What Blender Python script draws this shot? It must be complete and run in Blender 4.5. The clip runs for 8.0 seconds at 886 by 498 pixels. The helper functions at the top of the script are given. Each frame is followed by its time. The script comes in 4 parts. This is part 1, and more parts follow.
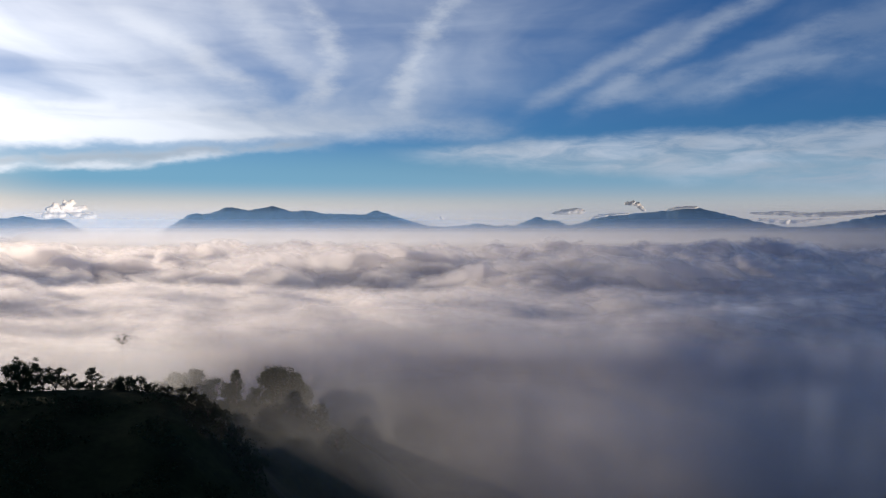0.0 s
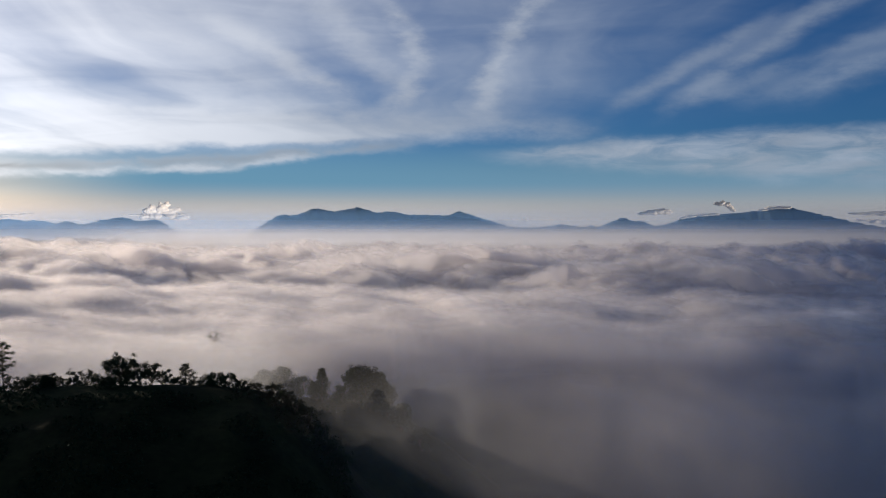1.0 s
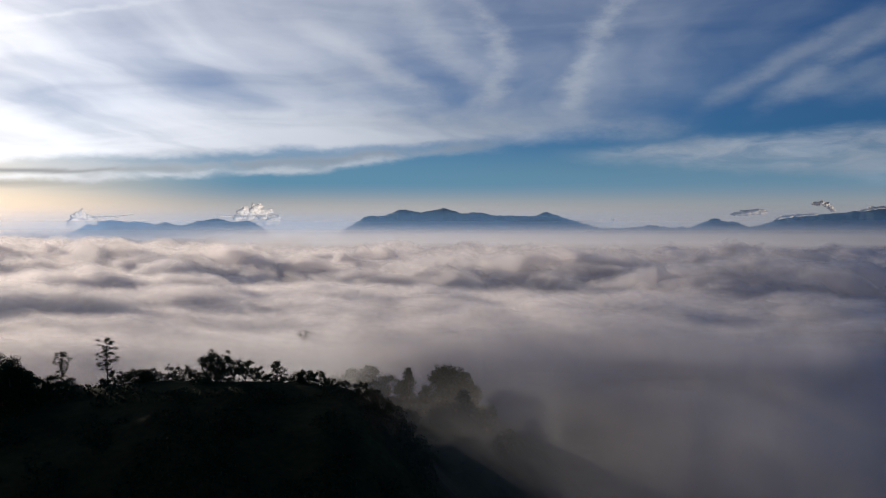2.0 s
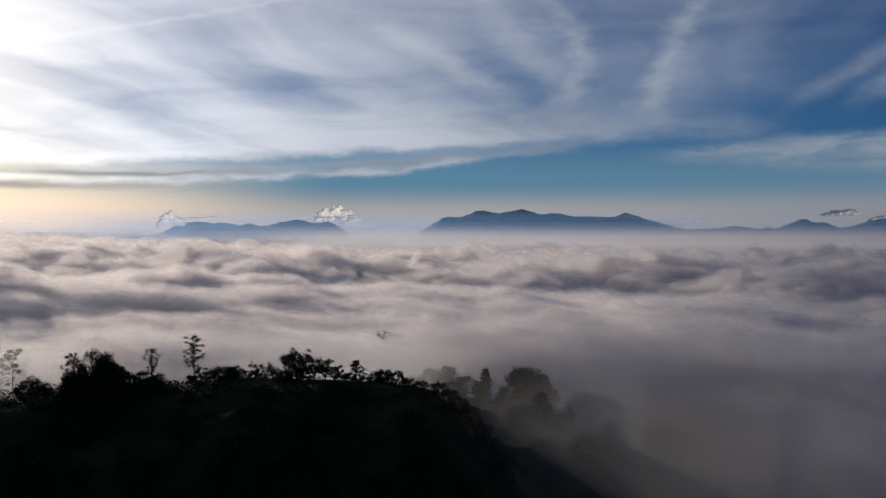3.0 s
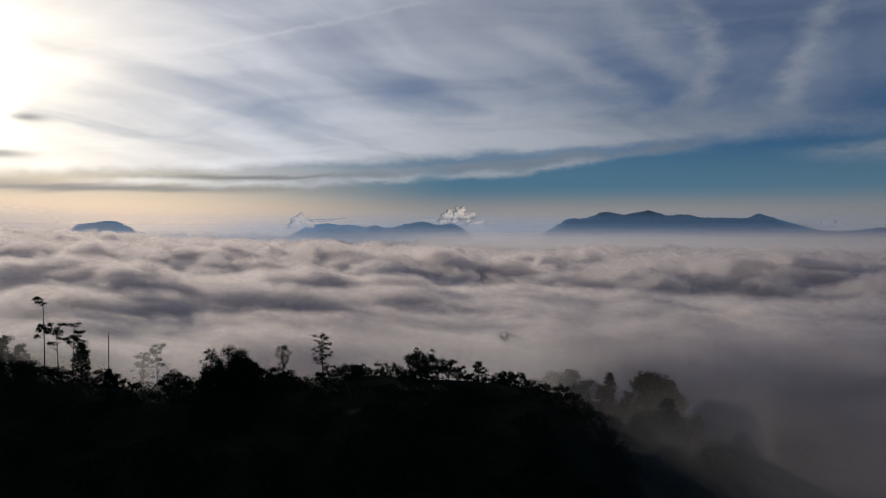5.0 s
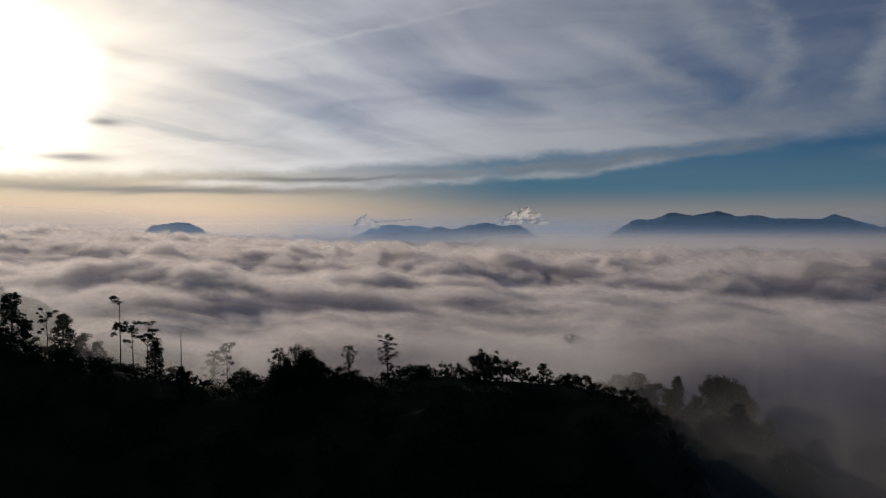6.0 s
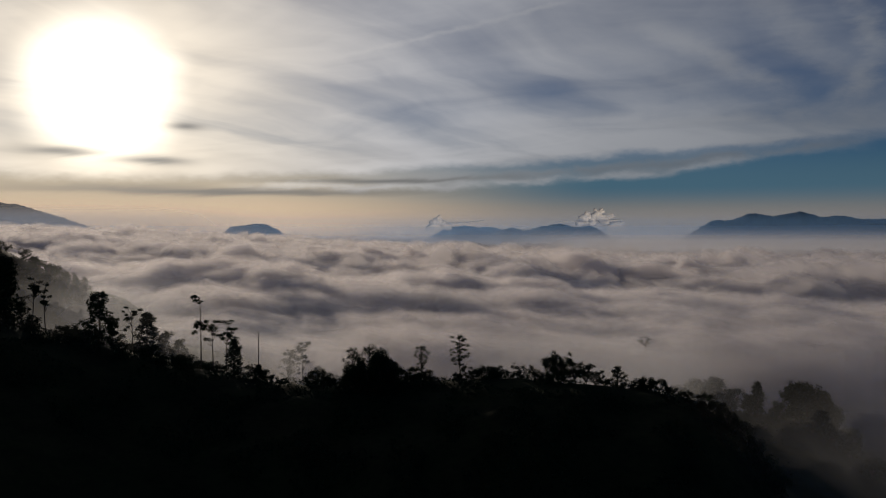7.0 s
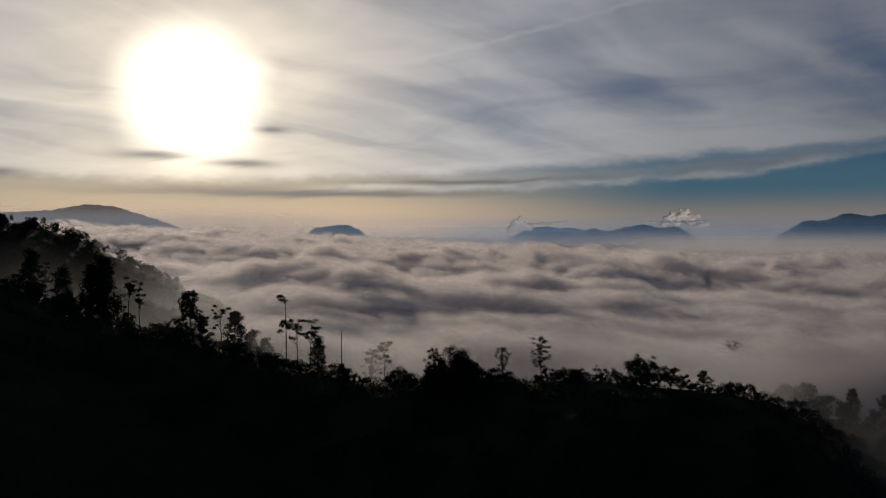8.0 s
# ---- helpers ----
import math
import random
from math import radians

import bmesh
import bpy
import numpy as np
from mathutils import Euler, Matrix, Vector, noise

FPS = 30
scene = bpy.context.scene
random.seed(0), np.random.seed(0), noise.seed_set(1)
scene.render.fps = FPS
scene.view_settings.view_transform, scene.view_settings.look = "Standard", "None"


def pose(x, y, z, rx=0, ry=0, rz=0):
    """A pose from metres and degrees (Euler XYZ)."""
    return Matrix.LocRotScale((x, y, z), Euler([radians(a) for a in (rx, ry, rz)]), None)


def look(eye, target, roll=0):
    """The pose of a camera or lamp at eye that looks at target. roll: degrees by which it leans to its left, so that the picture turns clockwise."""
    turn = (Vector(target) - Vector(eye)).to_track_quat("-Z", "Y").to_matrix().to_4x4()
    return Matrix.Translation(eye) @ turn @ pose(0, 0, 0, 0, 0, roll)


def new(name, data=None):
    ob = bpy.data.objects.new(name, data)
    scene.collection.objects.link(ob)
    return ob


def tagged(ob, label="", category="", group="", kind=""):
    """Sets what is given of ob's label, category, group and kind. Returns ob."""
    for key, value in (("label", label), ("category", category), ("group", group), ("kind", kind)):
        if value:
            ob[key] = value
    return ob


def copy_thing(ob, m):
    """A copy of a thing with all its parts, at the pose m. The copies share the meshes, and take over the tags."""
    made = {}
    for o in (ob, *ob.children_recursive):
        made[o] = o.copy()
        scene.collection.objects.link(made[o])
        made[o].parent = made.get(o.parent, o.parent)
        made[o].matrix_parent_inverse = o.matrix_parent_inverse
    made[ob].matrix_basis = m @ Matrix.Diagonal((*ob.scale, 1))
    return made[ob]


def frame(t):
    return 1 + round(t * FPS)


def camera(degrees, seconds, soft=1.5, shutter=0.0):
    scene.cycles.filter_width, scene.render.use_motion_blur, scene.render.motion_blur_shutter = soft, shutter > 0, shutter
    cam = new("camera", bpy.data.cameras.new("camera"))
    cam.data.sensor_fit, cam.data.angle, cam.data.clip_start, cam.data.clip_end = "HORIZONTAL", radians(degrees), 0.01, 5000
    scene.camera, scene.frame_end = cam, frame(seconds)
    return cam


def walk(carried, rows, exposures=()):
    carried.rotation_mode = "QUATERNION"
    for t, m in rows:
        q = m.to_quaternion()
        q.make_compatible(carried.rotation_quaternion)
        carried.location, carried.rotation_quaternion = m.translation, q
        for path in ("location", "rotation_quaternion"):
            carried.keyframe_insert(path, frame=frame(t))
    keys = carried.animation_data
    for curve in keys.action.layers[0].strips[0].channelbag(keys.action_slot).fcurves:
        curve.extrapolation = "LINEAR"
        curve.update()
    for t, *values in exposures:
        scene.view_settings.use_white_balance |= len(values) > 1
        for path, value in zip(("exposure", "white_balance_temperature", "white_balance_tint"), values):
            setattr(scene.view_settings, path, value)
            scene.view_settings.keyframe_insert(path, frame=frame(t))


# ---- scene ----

EYE_Z = 150.0                      # height of the drone above the valley floor
SUN_AZ, SUN_EL = 56.3, 8.9         # degrees, left of +y and above the horizon

# ---- camera: the drone hangs nearly still and turns to its left ----
cam = camera(55.2, 8.0, soft=1.15)
TURN = [  # seconds, yaw, pitch, then the slow drift of the drone in metres
    (0.0, 0.336, -1.458, 0.00, 0.00, 0.00),
    (0.5, 3.039, -1.449, 0.04, -0.20, 0.04),
    (1.0, 5.952, -1.399, 0.11, -0.48, 0.10),
    (1.5, 8.886, -1.375, 0.19, -0.80, 0.16),
    (3.0, 17.007, -1.278, 0.34, -1.28, 0.22),
    (3.5, 19.211, -1.256, 0.37, -1.34, 0.22),
    (4.0, 21.158, -1.211, 0.40, -1.40, 0.23),
    (4.5, 23.203, -1.198, 0.42, -1.47, 0.25),
    (6.0, 29.641, -1.091, 0.45, -1.70, 0.29),
    (6.5, 31.981, -1.072, 0.47, -1.79, 0.31),
    (7.0, 34.538, -1.015, 0.50, -1.86, 0.32),
    (7.5, 37.204, -0.978, 0.52, -1.90, 0.33),
    (8.0, 40.000, -0.953, 0.52, -1.90, 0.34),
]
walk(cam, [(t, pose(x, y, EYE_Z + z, 90 + p, 0, a)) for t, a, p, x, y, z in TURN],
     exposures=[(0.0, 0.47, 6350, 10), (0.5, 0.27, 6300, 10), (1.0, 0.07, 6280, 10), (1.5, -0.02, 6250, 10), (3.0, -0.34, 6150, 10), (4.5, -0.72, 6100, 10), (6.0, -0.98, 6300, 10), (7.0, -1.28, 6450, 10), (8.0, -1.36, 6550, 10)])


def aim(az, el):
    """Unit vector towards an azimuth (left of +y) and an elevation."""
    a, e = radians(az), radians(el)
    return Vector((-math.sin(a) * math.cos(e), math.cos(a) * math.cos(e), math.sin(e)))


# ---- node helper ----
class Net:
    def __init__(self, tree):
        self.t = tree
        tree.nodes.clear()

    def n(self, kind, *ins, **props):
        node = self.t.nodes.new(kind)
        for k, v in props.items():
            if k == "operation":
                node.operation = v
            elif k == "data_type":
                node.data_type = v
            elif k == "attribute_name":
                node.attribute_name = v
            elif k == "sky_type":
                node.sky_type = v
            elif k == "interpolation_type":
                node.interpolation_type = v
        for i, v in enumerate(ins):
            if v is None:
                continue
            if isinstance(v, bpy.types.NodeSocket):
                self.t.links.new(v, node.inputs[i])
            else:
                node.inputs[i].default_value = v
        return node

    def m(self, op, *ins):
        return self.n("ShaderNodeMath", *ins, operation=op).outputs[0]

    def v(self, op, *ins):
        return self.n("ShaderNodeVectorMath", *ins, operation=op).outputs[0]

    def dot(self, a, b):
        return self.n("ShaderNodeVectorMath", a, b, operation="DOT_PRODUCT").outputs["Value"]

    def step(self, x, lo, hi, a=0.0, b=1.0):
        node = self.n("ShaderNodeMapRange", x, lo, hi, a, b)
        node.interpolation_type = "SMOOTHSTEP"
        return node.outputs[0]

    def mix(self, f, a, b):
        node = self.n("ShaderNodeMix", data_type="RGBA")
        for i, v in ((0, f), (6, a), (7, b)):
            if isinstance(v, bpy.types.NodeSocket):
                self.t.links.new(v, node.inputs[i])
            else:
                node.inputs[i].default_value = v if i == 0 else (*v, 1.0)
        return node.outputs[2]

    def noise(self, vec, scale, detail=4.0, rough=0.55, dist=0.0):
        node = self.n("ShaderNodeTexNoise")
        self.t.links.new(vec, node.inputs["Vector"])
        for k, v in (("Scale", scale), ("Detail", detail), ("Roughness", rough), ("Distortion", dist)):
            node.inputs[k].default_value = v
        return node.outputs[0]

    def link(self, a, b):
        self.t.links.new(a, b)


# ---- world: low morning sun behind thin cirrus ----
world = bpy.data.worlds.new("sky")
scene.world = world
world.use_nodes = True
w = Net(world.node_tree)
ray = w.n("ShaderNodeTexCoord").outputs["Generated"]
sep = w.n("ShaderNodeSeparateXYZ", ray)
dx, dy, dz = sep.outputs
sky = w.n("ShaderNodeTexSky", sky_type="NISHITA")
sky.sun_disc = False
sky.sun_elevation, sky.sun_rotation = radians(SUN_EL), radians(-SUN_AZ)
sky.altitude, sky.air_density, sky.dust_density, sky.ozone_density = 1200, 1.0, 0.2, 3.0
to_sun = w.dot(ray, tuple(aim(SUN_AZ, SUN_EL)))
off = w.m("ARCCOSINE", w.m("MINIMUM", to_sun, 1.0))                      # angle from the sun, radians
up = w.m("MAXIMUM", dz, 0.0)
az = w.m("MULTIPLY", w.m("ARCTAN2", w.m("MULTIPLY", dx, -1.0), dy), 57.2958)
el = w.m("MULTIPLY", w.m("ARCSINE", dz), 57.2958)
# cirrus sheet seen in perspective: directions laid on a high plane, fibres running away from the drone
far = w.m("ADD", up, 0.10)
plane = w.n("ShaderNodeCombineXYZ", w.m("DIVIDE", dx, far), w.m("DIVIDE", dy, far), 0.0).outputs[0]
warp = w.n("ShaderNodeTexNoise")
w.link(plane, warp.inputs["Vector"])
warp.inputs["Scale"].default_value, warp.inputs["Detail"].default_value = 0.9, 3.0
bent = w.v("ADD", plane, w.v("MULTIPLY", w.v("SUBTRACT", warp.outputs["Color"], (0.5, 0.5, 0.5)), (0.9, 0.9, 0.0)))
turned = w.n("ShaderNodeVectorRotate", bent, None, None, radians(-3))
turned.inputs["Axis"].default_value = (0, 0, 1)
along = turned.outputs[0]
fibre = w.noise(w.v("MULTIPLY", along, (1.7, 0.34, 1.0)), 1.0, 5.0, 0.48, 0.3)
cross = w.noise(w.v("MULTIPLY", along, (0.5, 1.2, 1.0)), 1.1, 5.0, 0.50, 0.6)
sheet = w.noise(plane, 0.42, 3.0, 0.5, 0.2)


def along_sky(pairs, low=-50.0, high=90.0, top=10.0):
    """A value in degrees that changes along the azimuth, through a few pairs."""
    node = w.n("ShaderNodeFloatCurve", 1.0, w.m("MULTIPLY_ADD", az, 1 / (high - low), -low / (high - low)))
    marks = node.mapping.curves[0].points
    for i, (a_deg, value) in enumerate(sorted(pairs)):
        xy = ((a_deg - low) / (high - low), value / top)
        if i < 2:
            marks[i].location = xy
        else:
            marks.new(*xy)
    node.mapping.update()
    return w.m("MULTIPLY", node.outputs[0], top)


# ragged copies of azimuth and elevation, for all the single clouds
fray = w.n("ShaderNodeTexNoise")
w.link(w.n("ShaderNodeCombineXYZ", w.m("MULTIPLY", az, 0.22), w.m("MULTIPLY", el, 0.5), 0.0).outputs[0], fray.inputs["Vector"])
fray.inputs["Scale"].default_value, fray.inputs["Detail"].default_value, fray.inputs["Roughness"].default_value = 1.0, 6.0, 0.62
fray_split = w.n("ShaderNodeSeparateXYZ", fray.outputs["Color"])
faz = w.m("MULTIPLY_ADD", w.m("SUBTRACT", fray_split.outputs[0], 0.5), 5.0, az)
fel = w.m("MULTIPLY_ADD", w.m("SUBTRACT", fray_split.outputs[1], 0.5), 1.5, el)
# brushed grain that runs along the low bands
grain = w.noise(w.n("ShaderNodeCombineXYZ", w.m("MULTIPLY", az, 0.24), w.m("MULTIPLY", w.m("MULTIPLY_ADD", az, 0.012, el), 1.0), 3.0).outputs[0], 1.0, 7.0, 0.62, 0.6)
edge = along_sky([(-50, 7.6), (-27, 7.4), (-14, 7.2), (-3, 6.6), (5.6, 5.9), (14, 5.5), (24, 5.0), (33, 4.45), (46, 3.75), (63, 3.5), (90, 3.6)])
above = w.m("SUBTRACT", fel, edge)
in_sheet = w.step(above, -0.35, w.step(az, 12.0, -6.0, 0.55, 2.2))
near_sun = w.step(off, 1.25, 0.2)
low_band = w.m("MULTIPLY", w.step(above, 4.2, 0.2), w.step(az, -4.0, 12.0))
cover = w.m("ADD", w.m("MULTIPLY", fibre, 0.60), w.m("MULTIPLY", sheet, 0.34))
cover = w.m("ADD", cover, w.m("MULTIPLY", cross, 0.26))
cover = w.m("ADD", cover, w.m("MULTIPLY", grain, 0.08))
cover = w.m("ADD", cover, w.m("MULTIPLY", near_sun, 0.24))
cover = w.m("ADD", cover, w.m("MULTIPLY", low_band, 0.20))
cover = w.m("SUBTRACT", cover, w.step(az, 4.0, -24.0, 0.0, 0.10))
cover = w.m("SUBTRACT", cover, w.step(off, 1.45, 1.9, 0.0, 0.45))
cover = w.m("SUBTRACT", cover, w.step(el, 22.0, 48.0, 0.0, 0.4))
veil = w.m("MULTIPLY", w.step(cover, 0.43, 1.08), in_sheet)


def steep_wisp(e0, a0, lean, bow, half, lo, hi, much):
    """A strand of cirrus that rises: azimuth a0 at elevation e0, then lean and bow with height."""
    u = w.m("SUBTRACT", el, e0)
    mid = w.m("MULTIPLY_ADD", w.m("MULTIPLY", u, u), bow, w.m("MULTIPLY_ADD", u, lean, a0))
    gap = w.m("ABSOLUTE", w.m("SUBTRACT", faz, mid))
    body = w.m("MULTIPLY", w.step(gap, half * 3.2, 0.0), w.m("MULTIPLY", w.step(el, lo - 0.8, lo + 1.2), w.step(el, hi + 1.5, hi - 1.5)))
    return w.m("MULTIPLY", w.m("MULTIPLY", body, w.step(fray_split.outputs[2], 0.30, 0.62, 0.3, 1.0)), much)


def flat_wisp(a0, e0, slope, bow, half, lo, hi, much):
    """A band of cloud that lies: elevation e0 at azimuth a0."""
    u = w.m("SUBTRACT", az, a0)
    mid = w.m("MULTIPLY_ADD", w.m("MULTIPLY", u, u), bow, w.m("MULTIPLY_ADD", u, slope, e0))
    gap = w.m("ABSOLUTE", w.m("SUBTRACT", fel, mid))
    body = w.m("MULTIPLY", w.step(gap, half * 2.4, 0.0), w.m("MULTIPLY", w.step(faz, lo - 2.5, lo + 2.5), w.step(faz, hi + 2.5, hi - 2.5)))
    return w.m("MULTIPLY", w.m("MULTIPLY", body, w.step(fray_split.outputs[2], 0.30, 0.62, 0.3, 1.0)), much)


strands = [steep_wisp(11.5, 7.5, 0.05, 0.20, 0.50, 7.6, 15.5, 0.66),            # two hooked plumes
           steep_wisp(10.5, 2.6, -0.30, -0.07, 0.48, 7.2, 15.8, 0.70),
           steep_wisp(8.5, 13.0, 1.30, 0.05, 0.85, 7.0, 13.5, 0.62),            # broad strokes falling to the band
           steep_wisp(12.0, 11.8, 0.90, -0.05, 0.60, 9.0, 18.0, 0.42),
           steep_wisp(9.0, 17.5, 2.0, 0.0, 1.0, 7.0, 12.5, 0.36),
           flat_wisp(-14.5, 11.1, -0.56, 0.0, 0.55, -22.0, -9.5, 0.55),      # combed strands over the blue
           flat_wisp(-10.0, 10.3, -0.47, 0.0, 0.45, -15.0, -6.0, 0.48),
           flat_wisp(-16.0, 9.9, -0.30, 0.0, 0.35, -24.0, -10.0, 0.32),
           flat_wisp(-21.0, 9.6, -0.16, 0.0, 0.5, -30.0, -14.0, 0.30),
           flat_wisp(-27.0, 12.4, -0.35, 0.0, 0.8, -40.0, -18.0, 0.30),
           flat_wisp(10.0, 6.9, 0.02, 0.0, 0.5, -4.0, 22.0, 0.45),
           flat_wisp(28.0, 3.66, -0.058, 0.0016, 0.20, 14.0, 48.0, 0.8),       # bright lower rim of the sheet
           flat_wisp(22.0, 7.3, 0.03, 0.0, 0.16, 14.0, 30.0, 0.5),
           flat_wisp(34.0, 13.4, -0.22, 0.0, 0.12, 26.0, 42.0, 0.5)]
for strand in strands:
    veil = w.m("MULTIPLY_ADD", w.m("SUBTRACT", 1.0, veil), strand, veil)
# broad pale bank low over the mountains, away from the sun
bank_lo = along_sky([(-50, 1.6), (-27, 2.2), (-18, 2.8), (-8, 3.7), (0, 4.4), (6, 5.0), (90, 5.0)])
bank_hi = along_sky([(-50, 6.8), (-27, 6.5), (-15, 6.1), (-8, 6.0), (-2, 5.6), (3, 5.1), (6, 5.0), (90, 5.0)])
pale = w.m("MULTIPLY", w.step(w.m("SUBTRACT", fel, bank_lo), -0.6, 1.2), w.step(w.m("SUBTRACT", fel, bank_hi), 0.5, -0.7))
pale = w.m("MULTIPLY", w.m("MULTIPLY", pale, w.step(az, 6.0, 0.0)), w.step(grain, 0.30, 0.64, 0.35, 0.92))
veil = w.m("MULTIPLY_ADD", w.m("SUBTRACT", 1.0, veil), pale, veil)
# grey underside of the sheet just over its rim
under = flat_wisp(26.0, 4.28, -0.062, 0.0007, 0.26, 9.0, 40.0, 0.9)
veil = w.m("MULTIPLY_ADD", w.m("SUBTRACT", 1.0, veil), w.m("MULTIPLY", under, 0.8), veil)
veil = w.m("MULTIPLY", veil, 0.9)
glow = w.m("EXPONENT", w.m("MULTIPLY", off, -3.7))
cloud_colour = w.v("ADD", w.mix(w.step(off, 1.6, 0.4), (0.42, 0.50, 0.62), (0.58, 0.62, 0.68)), w.v("SCALE", w.mix(w.step(off, 0.42, 0.08), (1.0, 0.95, 0.93), (1.0, 0.84, 0.62)), None, None, w.m("MULTIPLY", glow, 4.4)))
cloud_colour = w.v("SCALE", cloud_colour, None, None, w.m("SUBTRACT", 1.0, w.m("MULTIPLY", under, 0.42)))
# thicker and thinner places in the sheet
cloud_colour = w.v("SCALE", cloud_colour, None, None, w.step(w.m("ADD", w.m("MULTIPLY", cross, 0.5), w.m("MULTIPLY", fibre, 0.5)), 0.34, 0.66, 0.84, 1.08))
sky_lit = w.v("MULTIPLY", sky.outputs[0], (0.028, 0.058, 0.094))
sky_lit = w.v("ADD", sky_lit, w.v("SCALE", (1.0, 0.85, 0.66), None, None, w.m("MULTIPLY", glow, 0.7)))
# hazy lower sky: cream at the horizon, teal above it, warmer towards the sun
one, two = w.step(off, 1.25, 0.6), w.step(off, 0.58, 0.12)
cream = w.mix(two, w.mix(one, (0.60, 0.54, 0.48), (0.95, 0.77, 0.60)), (3.0, 2.1, 1.30))
teal = w.mix(two, w.mix(one, (0.22, 0.39, 0.53), (0.20, 0.42, 0.59)), (2.0, 1.65, 1.20))
low_sky = w.mix(w.step(el, 0.4, 3.2), cream, teal)
sky_lit = w.mix(w.step(el, 2.6, 6.5), low_sky, sky_lit)
mixed = w.mix(veil, sky_lit, cloud_colour)
# the sun's own glare through the thin cloud, with a ragged rim
rag = w.m("MULTIPLY_ADD", w.m("SUBTRACT", cross, 0.5), 0.06, off)
dark = None
for a0, e0, wa, we in [(53.3, 4.67, 2.3, 0.28), (51.4, 7.0, 1.1, 0.3), (58.8, 5.1, 2.4, 0.32), (68.0, 3.7, 1.8, 0.3), (48.0, 2.85, 13.0, 0.28), (38.0, 3.6, 7.0, 0.16)]:
    ea = w.m("DIVIDE", w.m("SUBTRACT", az, a0), wa)
    ee = w.m("DIVIDE", w.m("SUBTRACT", w.m("MULTIPLY_ADD", w.m("SUBTRACT", cross, 0.5), 1.1, el), e0), we)
    one = w.m("EXPONENT", w.m("MULTIPLY", w.m("ADD", w.m("MULTIPLY", ea, ea), w.m("MULTIPLY", ee, ee)), -1.0))
    dark = one if dark is None else w.m("MAXIMUM", dark, one)
core = w.m("MULTIPLY", w.step(rag, 0.105, 0.01), 6.0)
total = w.v("ADD", mixed, w.v("SCALE", (1.0, 0.90, 0.72), None, None, core))
total = w.mix(w.m("MULTIPLY", dark, 0.8), total, w.v("SCALE", (0.98, 0.97, 0.96), None, None, w.m("MULTIPLY_ADD", glow, 0.55, 0.36)))
back = w.n("ShaderNodeBackground", total, 0.68)
w.link(back.outputs[0], w.n("ShaderNodeOutputWorld").inputs[0])

sun = new("sun", bpy.data.lights.new("sun", "SUN"))
sun.data.energy, sun.data.angle, sun.data.color = 5.0, radians(0.6), (1.0, 0.845, 0.68)
sun.matrix_world = look((0, 0, 0), -aim(SUN_AZ, SUN_EL))
scene.cycles.transparent_max_bounces = 48


# ---- plain arithmetic: lattice noise on arrays ----
def lattice(ix, iy, seed):
    h = (ix.astype(np.int64) * 374761393 + iy.astype(np.int64) * 668265263 + seed * 144665) & 0x7FFFFFFF
    h = ((h ^ (h >> 13)) * 1274126177) & 0x7FFFFFFF
    return ((h ^ (h >> 16)) & 0xFFFF) / 65535.0 * 2 * np.pi


def perlin(x, y, seed=0):
    x, y = np.asarray(x, float), np.asarray(y, float)
    ix, iy = np.floor(x), np.floor(y)
    fx, fy = x - ix, y - iy
    sx, sy = fx * fx * fx * (fx * (fx * 6 - 15) + 10), fy * fy * fy * (fy * (fy * 6 - 15) + 10)

    def corner(a, b):
        g = lattice(ix + a, iy + b, seed)
        return np.cos(g) * (fx - a) + np.sin(g) * (fy - b)

    top = corner(0, 0) * (1 - sx) + corner(1, 0) * sx
    low = corner(0, 1) * (1 - sx) + corner(1, 1) * sx
    return 1.4 * (top * (1 - sy) + low * sy)


def fbm(x, y, octaves=4, seed=0, gain=0.5):
    total, amp = 0.0, 1.0
    for i in range(octaves):
        total = total + amp * perlin(x * 2 ** i + 17.3 * i, y * 2 ** i - 9.1 * i, seed + i)
        amp *= gain
    return total


def ease(x, lo, hi):
    s = np.clip((np.asarray(x, float) - lo) / (hi - lo), 0, 1)
    return s * s * (3 - 2 * s)


def curve_of(az, pairs):
    """Smoothed height or distance along the azimuth from a few pairs."""
    a = np.array([p[0] for p in pairs], float)
    b = np.array([p[1] for p in pairs], float)
    order = np.argsort(a)
    a, b = a[order], b[order]
    return sum(np.interp(np.asarray(az, float) + o, a, b) for o in (-1.2, -0.4, 0.4, 1.2)) / 4


# ---- the lie of the land, by azimuth and distance from the drone ----
CREST_D = [(110, 420), (75, 345), (67, 330), (58, 310), (50, 290), (44, 268), (34.5, 255), (27, 250), (21, 246), (13, 240), (-10, 235)]
CREST_EL = [(110, -6.00), (90, -3.00), (75, -2.20), (67.6, -3.06), (64.5, -4.84), (63, -5.28), (60.3, -6.07), (58, -7.03), (55.1, -7.81), (52.6, -8.31), (50.9, -9.06), (49, -9.30), (46.2, -10.04), (44, -10.10), (41.8, -10.39), (39.5, -10.34), (37.2, -10.19), (34.5, -10.43), (32.3, -10.19), (29.7, -9.94), (26.4, -9.95), (24.4, -10.10), (23, -10.52), (21, -10.63), (19.1, -10.60), (18.3, -11.18), (17, -11.83), (14.8, -13.47), (12.6, -16.20), (10, -19.00), (5, -25.00), (-10, -32.00), (-40, -33.00)]
FAR_EL = [(110, 0), (80, 1.8), (67, 0.7), (64, -0.15), (60, -2.1), (58, -3.2), (57, -3.9), (55.8, -3.7), (54.8, -4.1), (53, -6.2), (50, -7.5), (44, -9.5), (30, -14)]
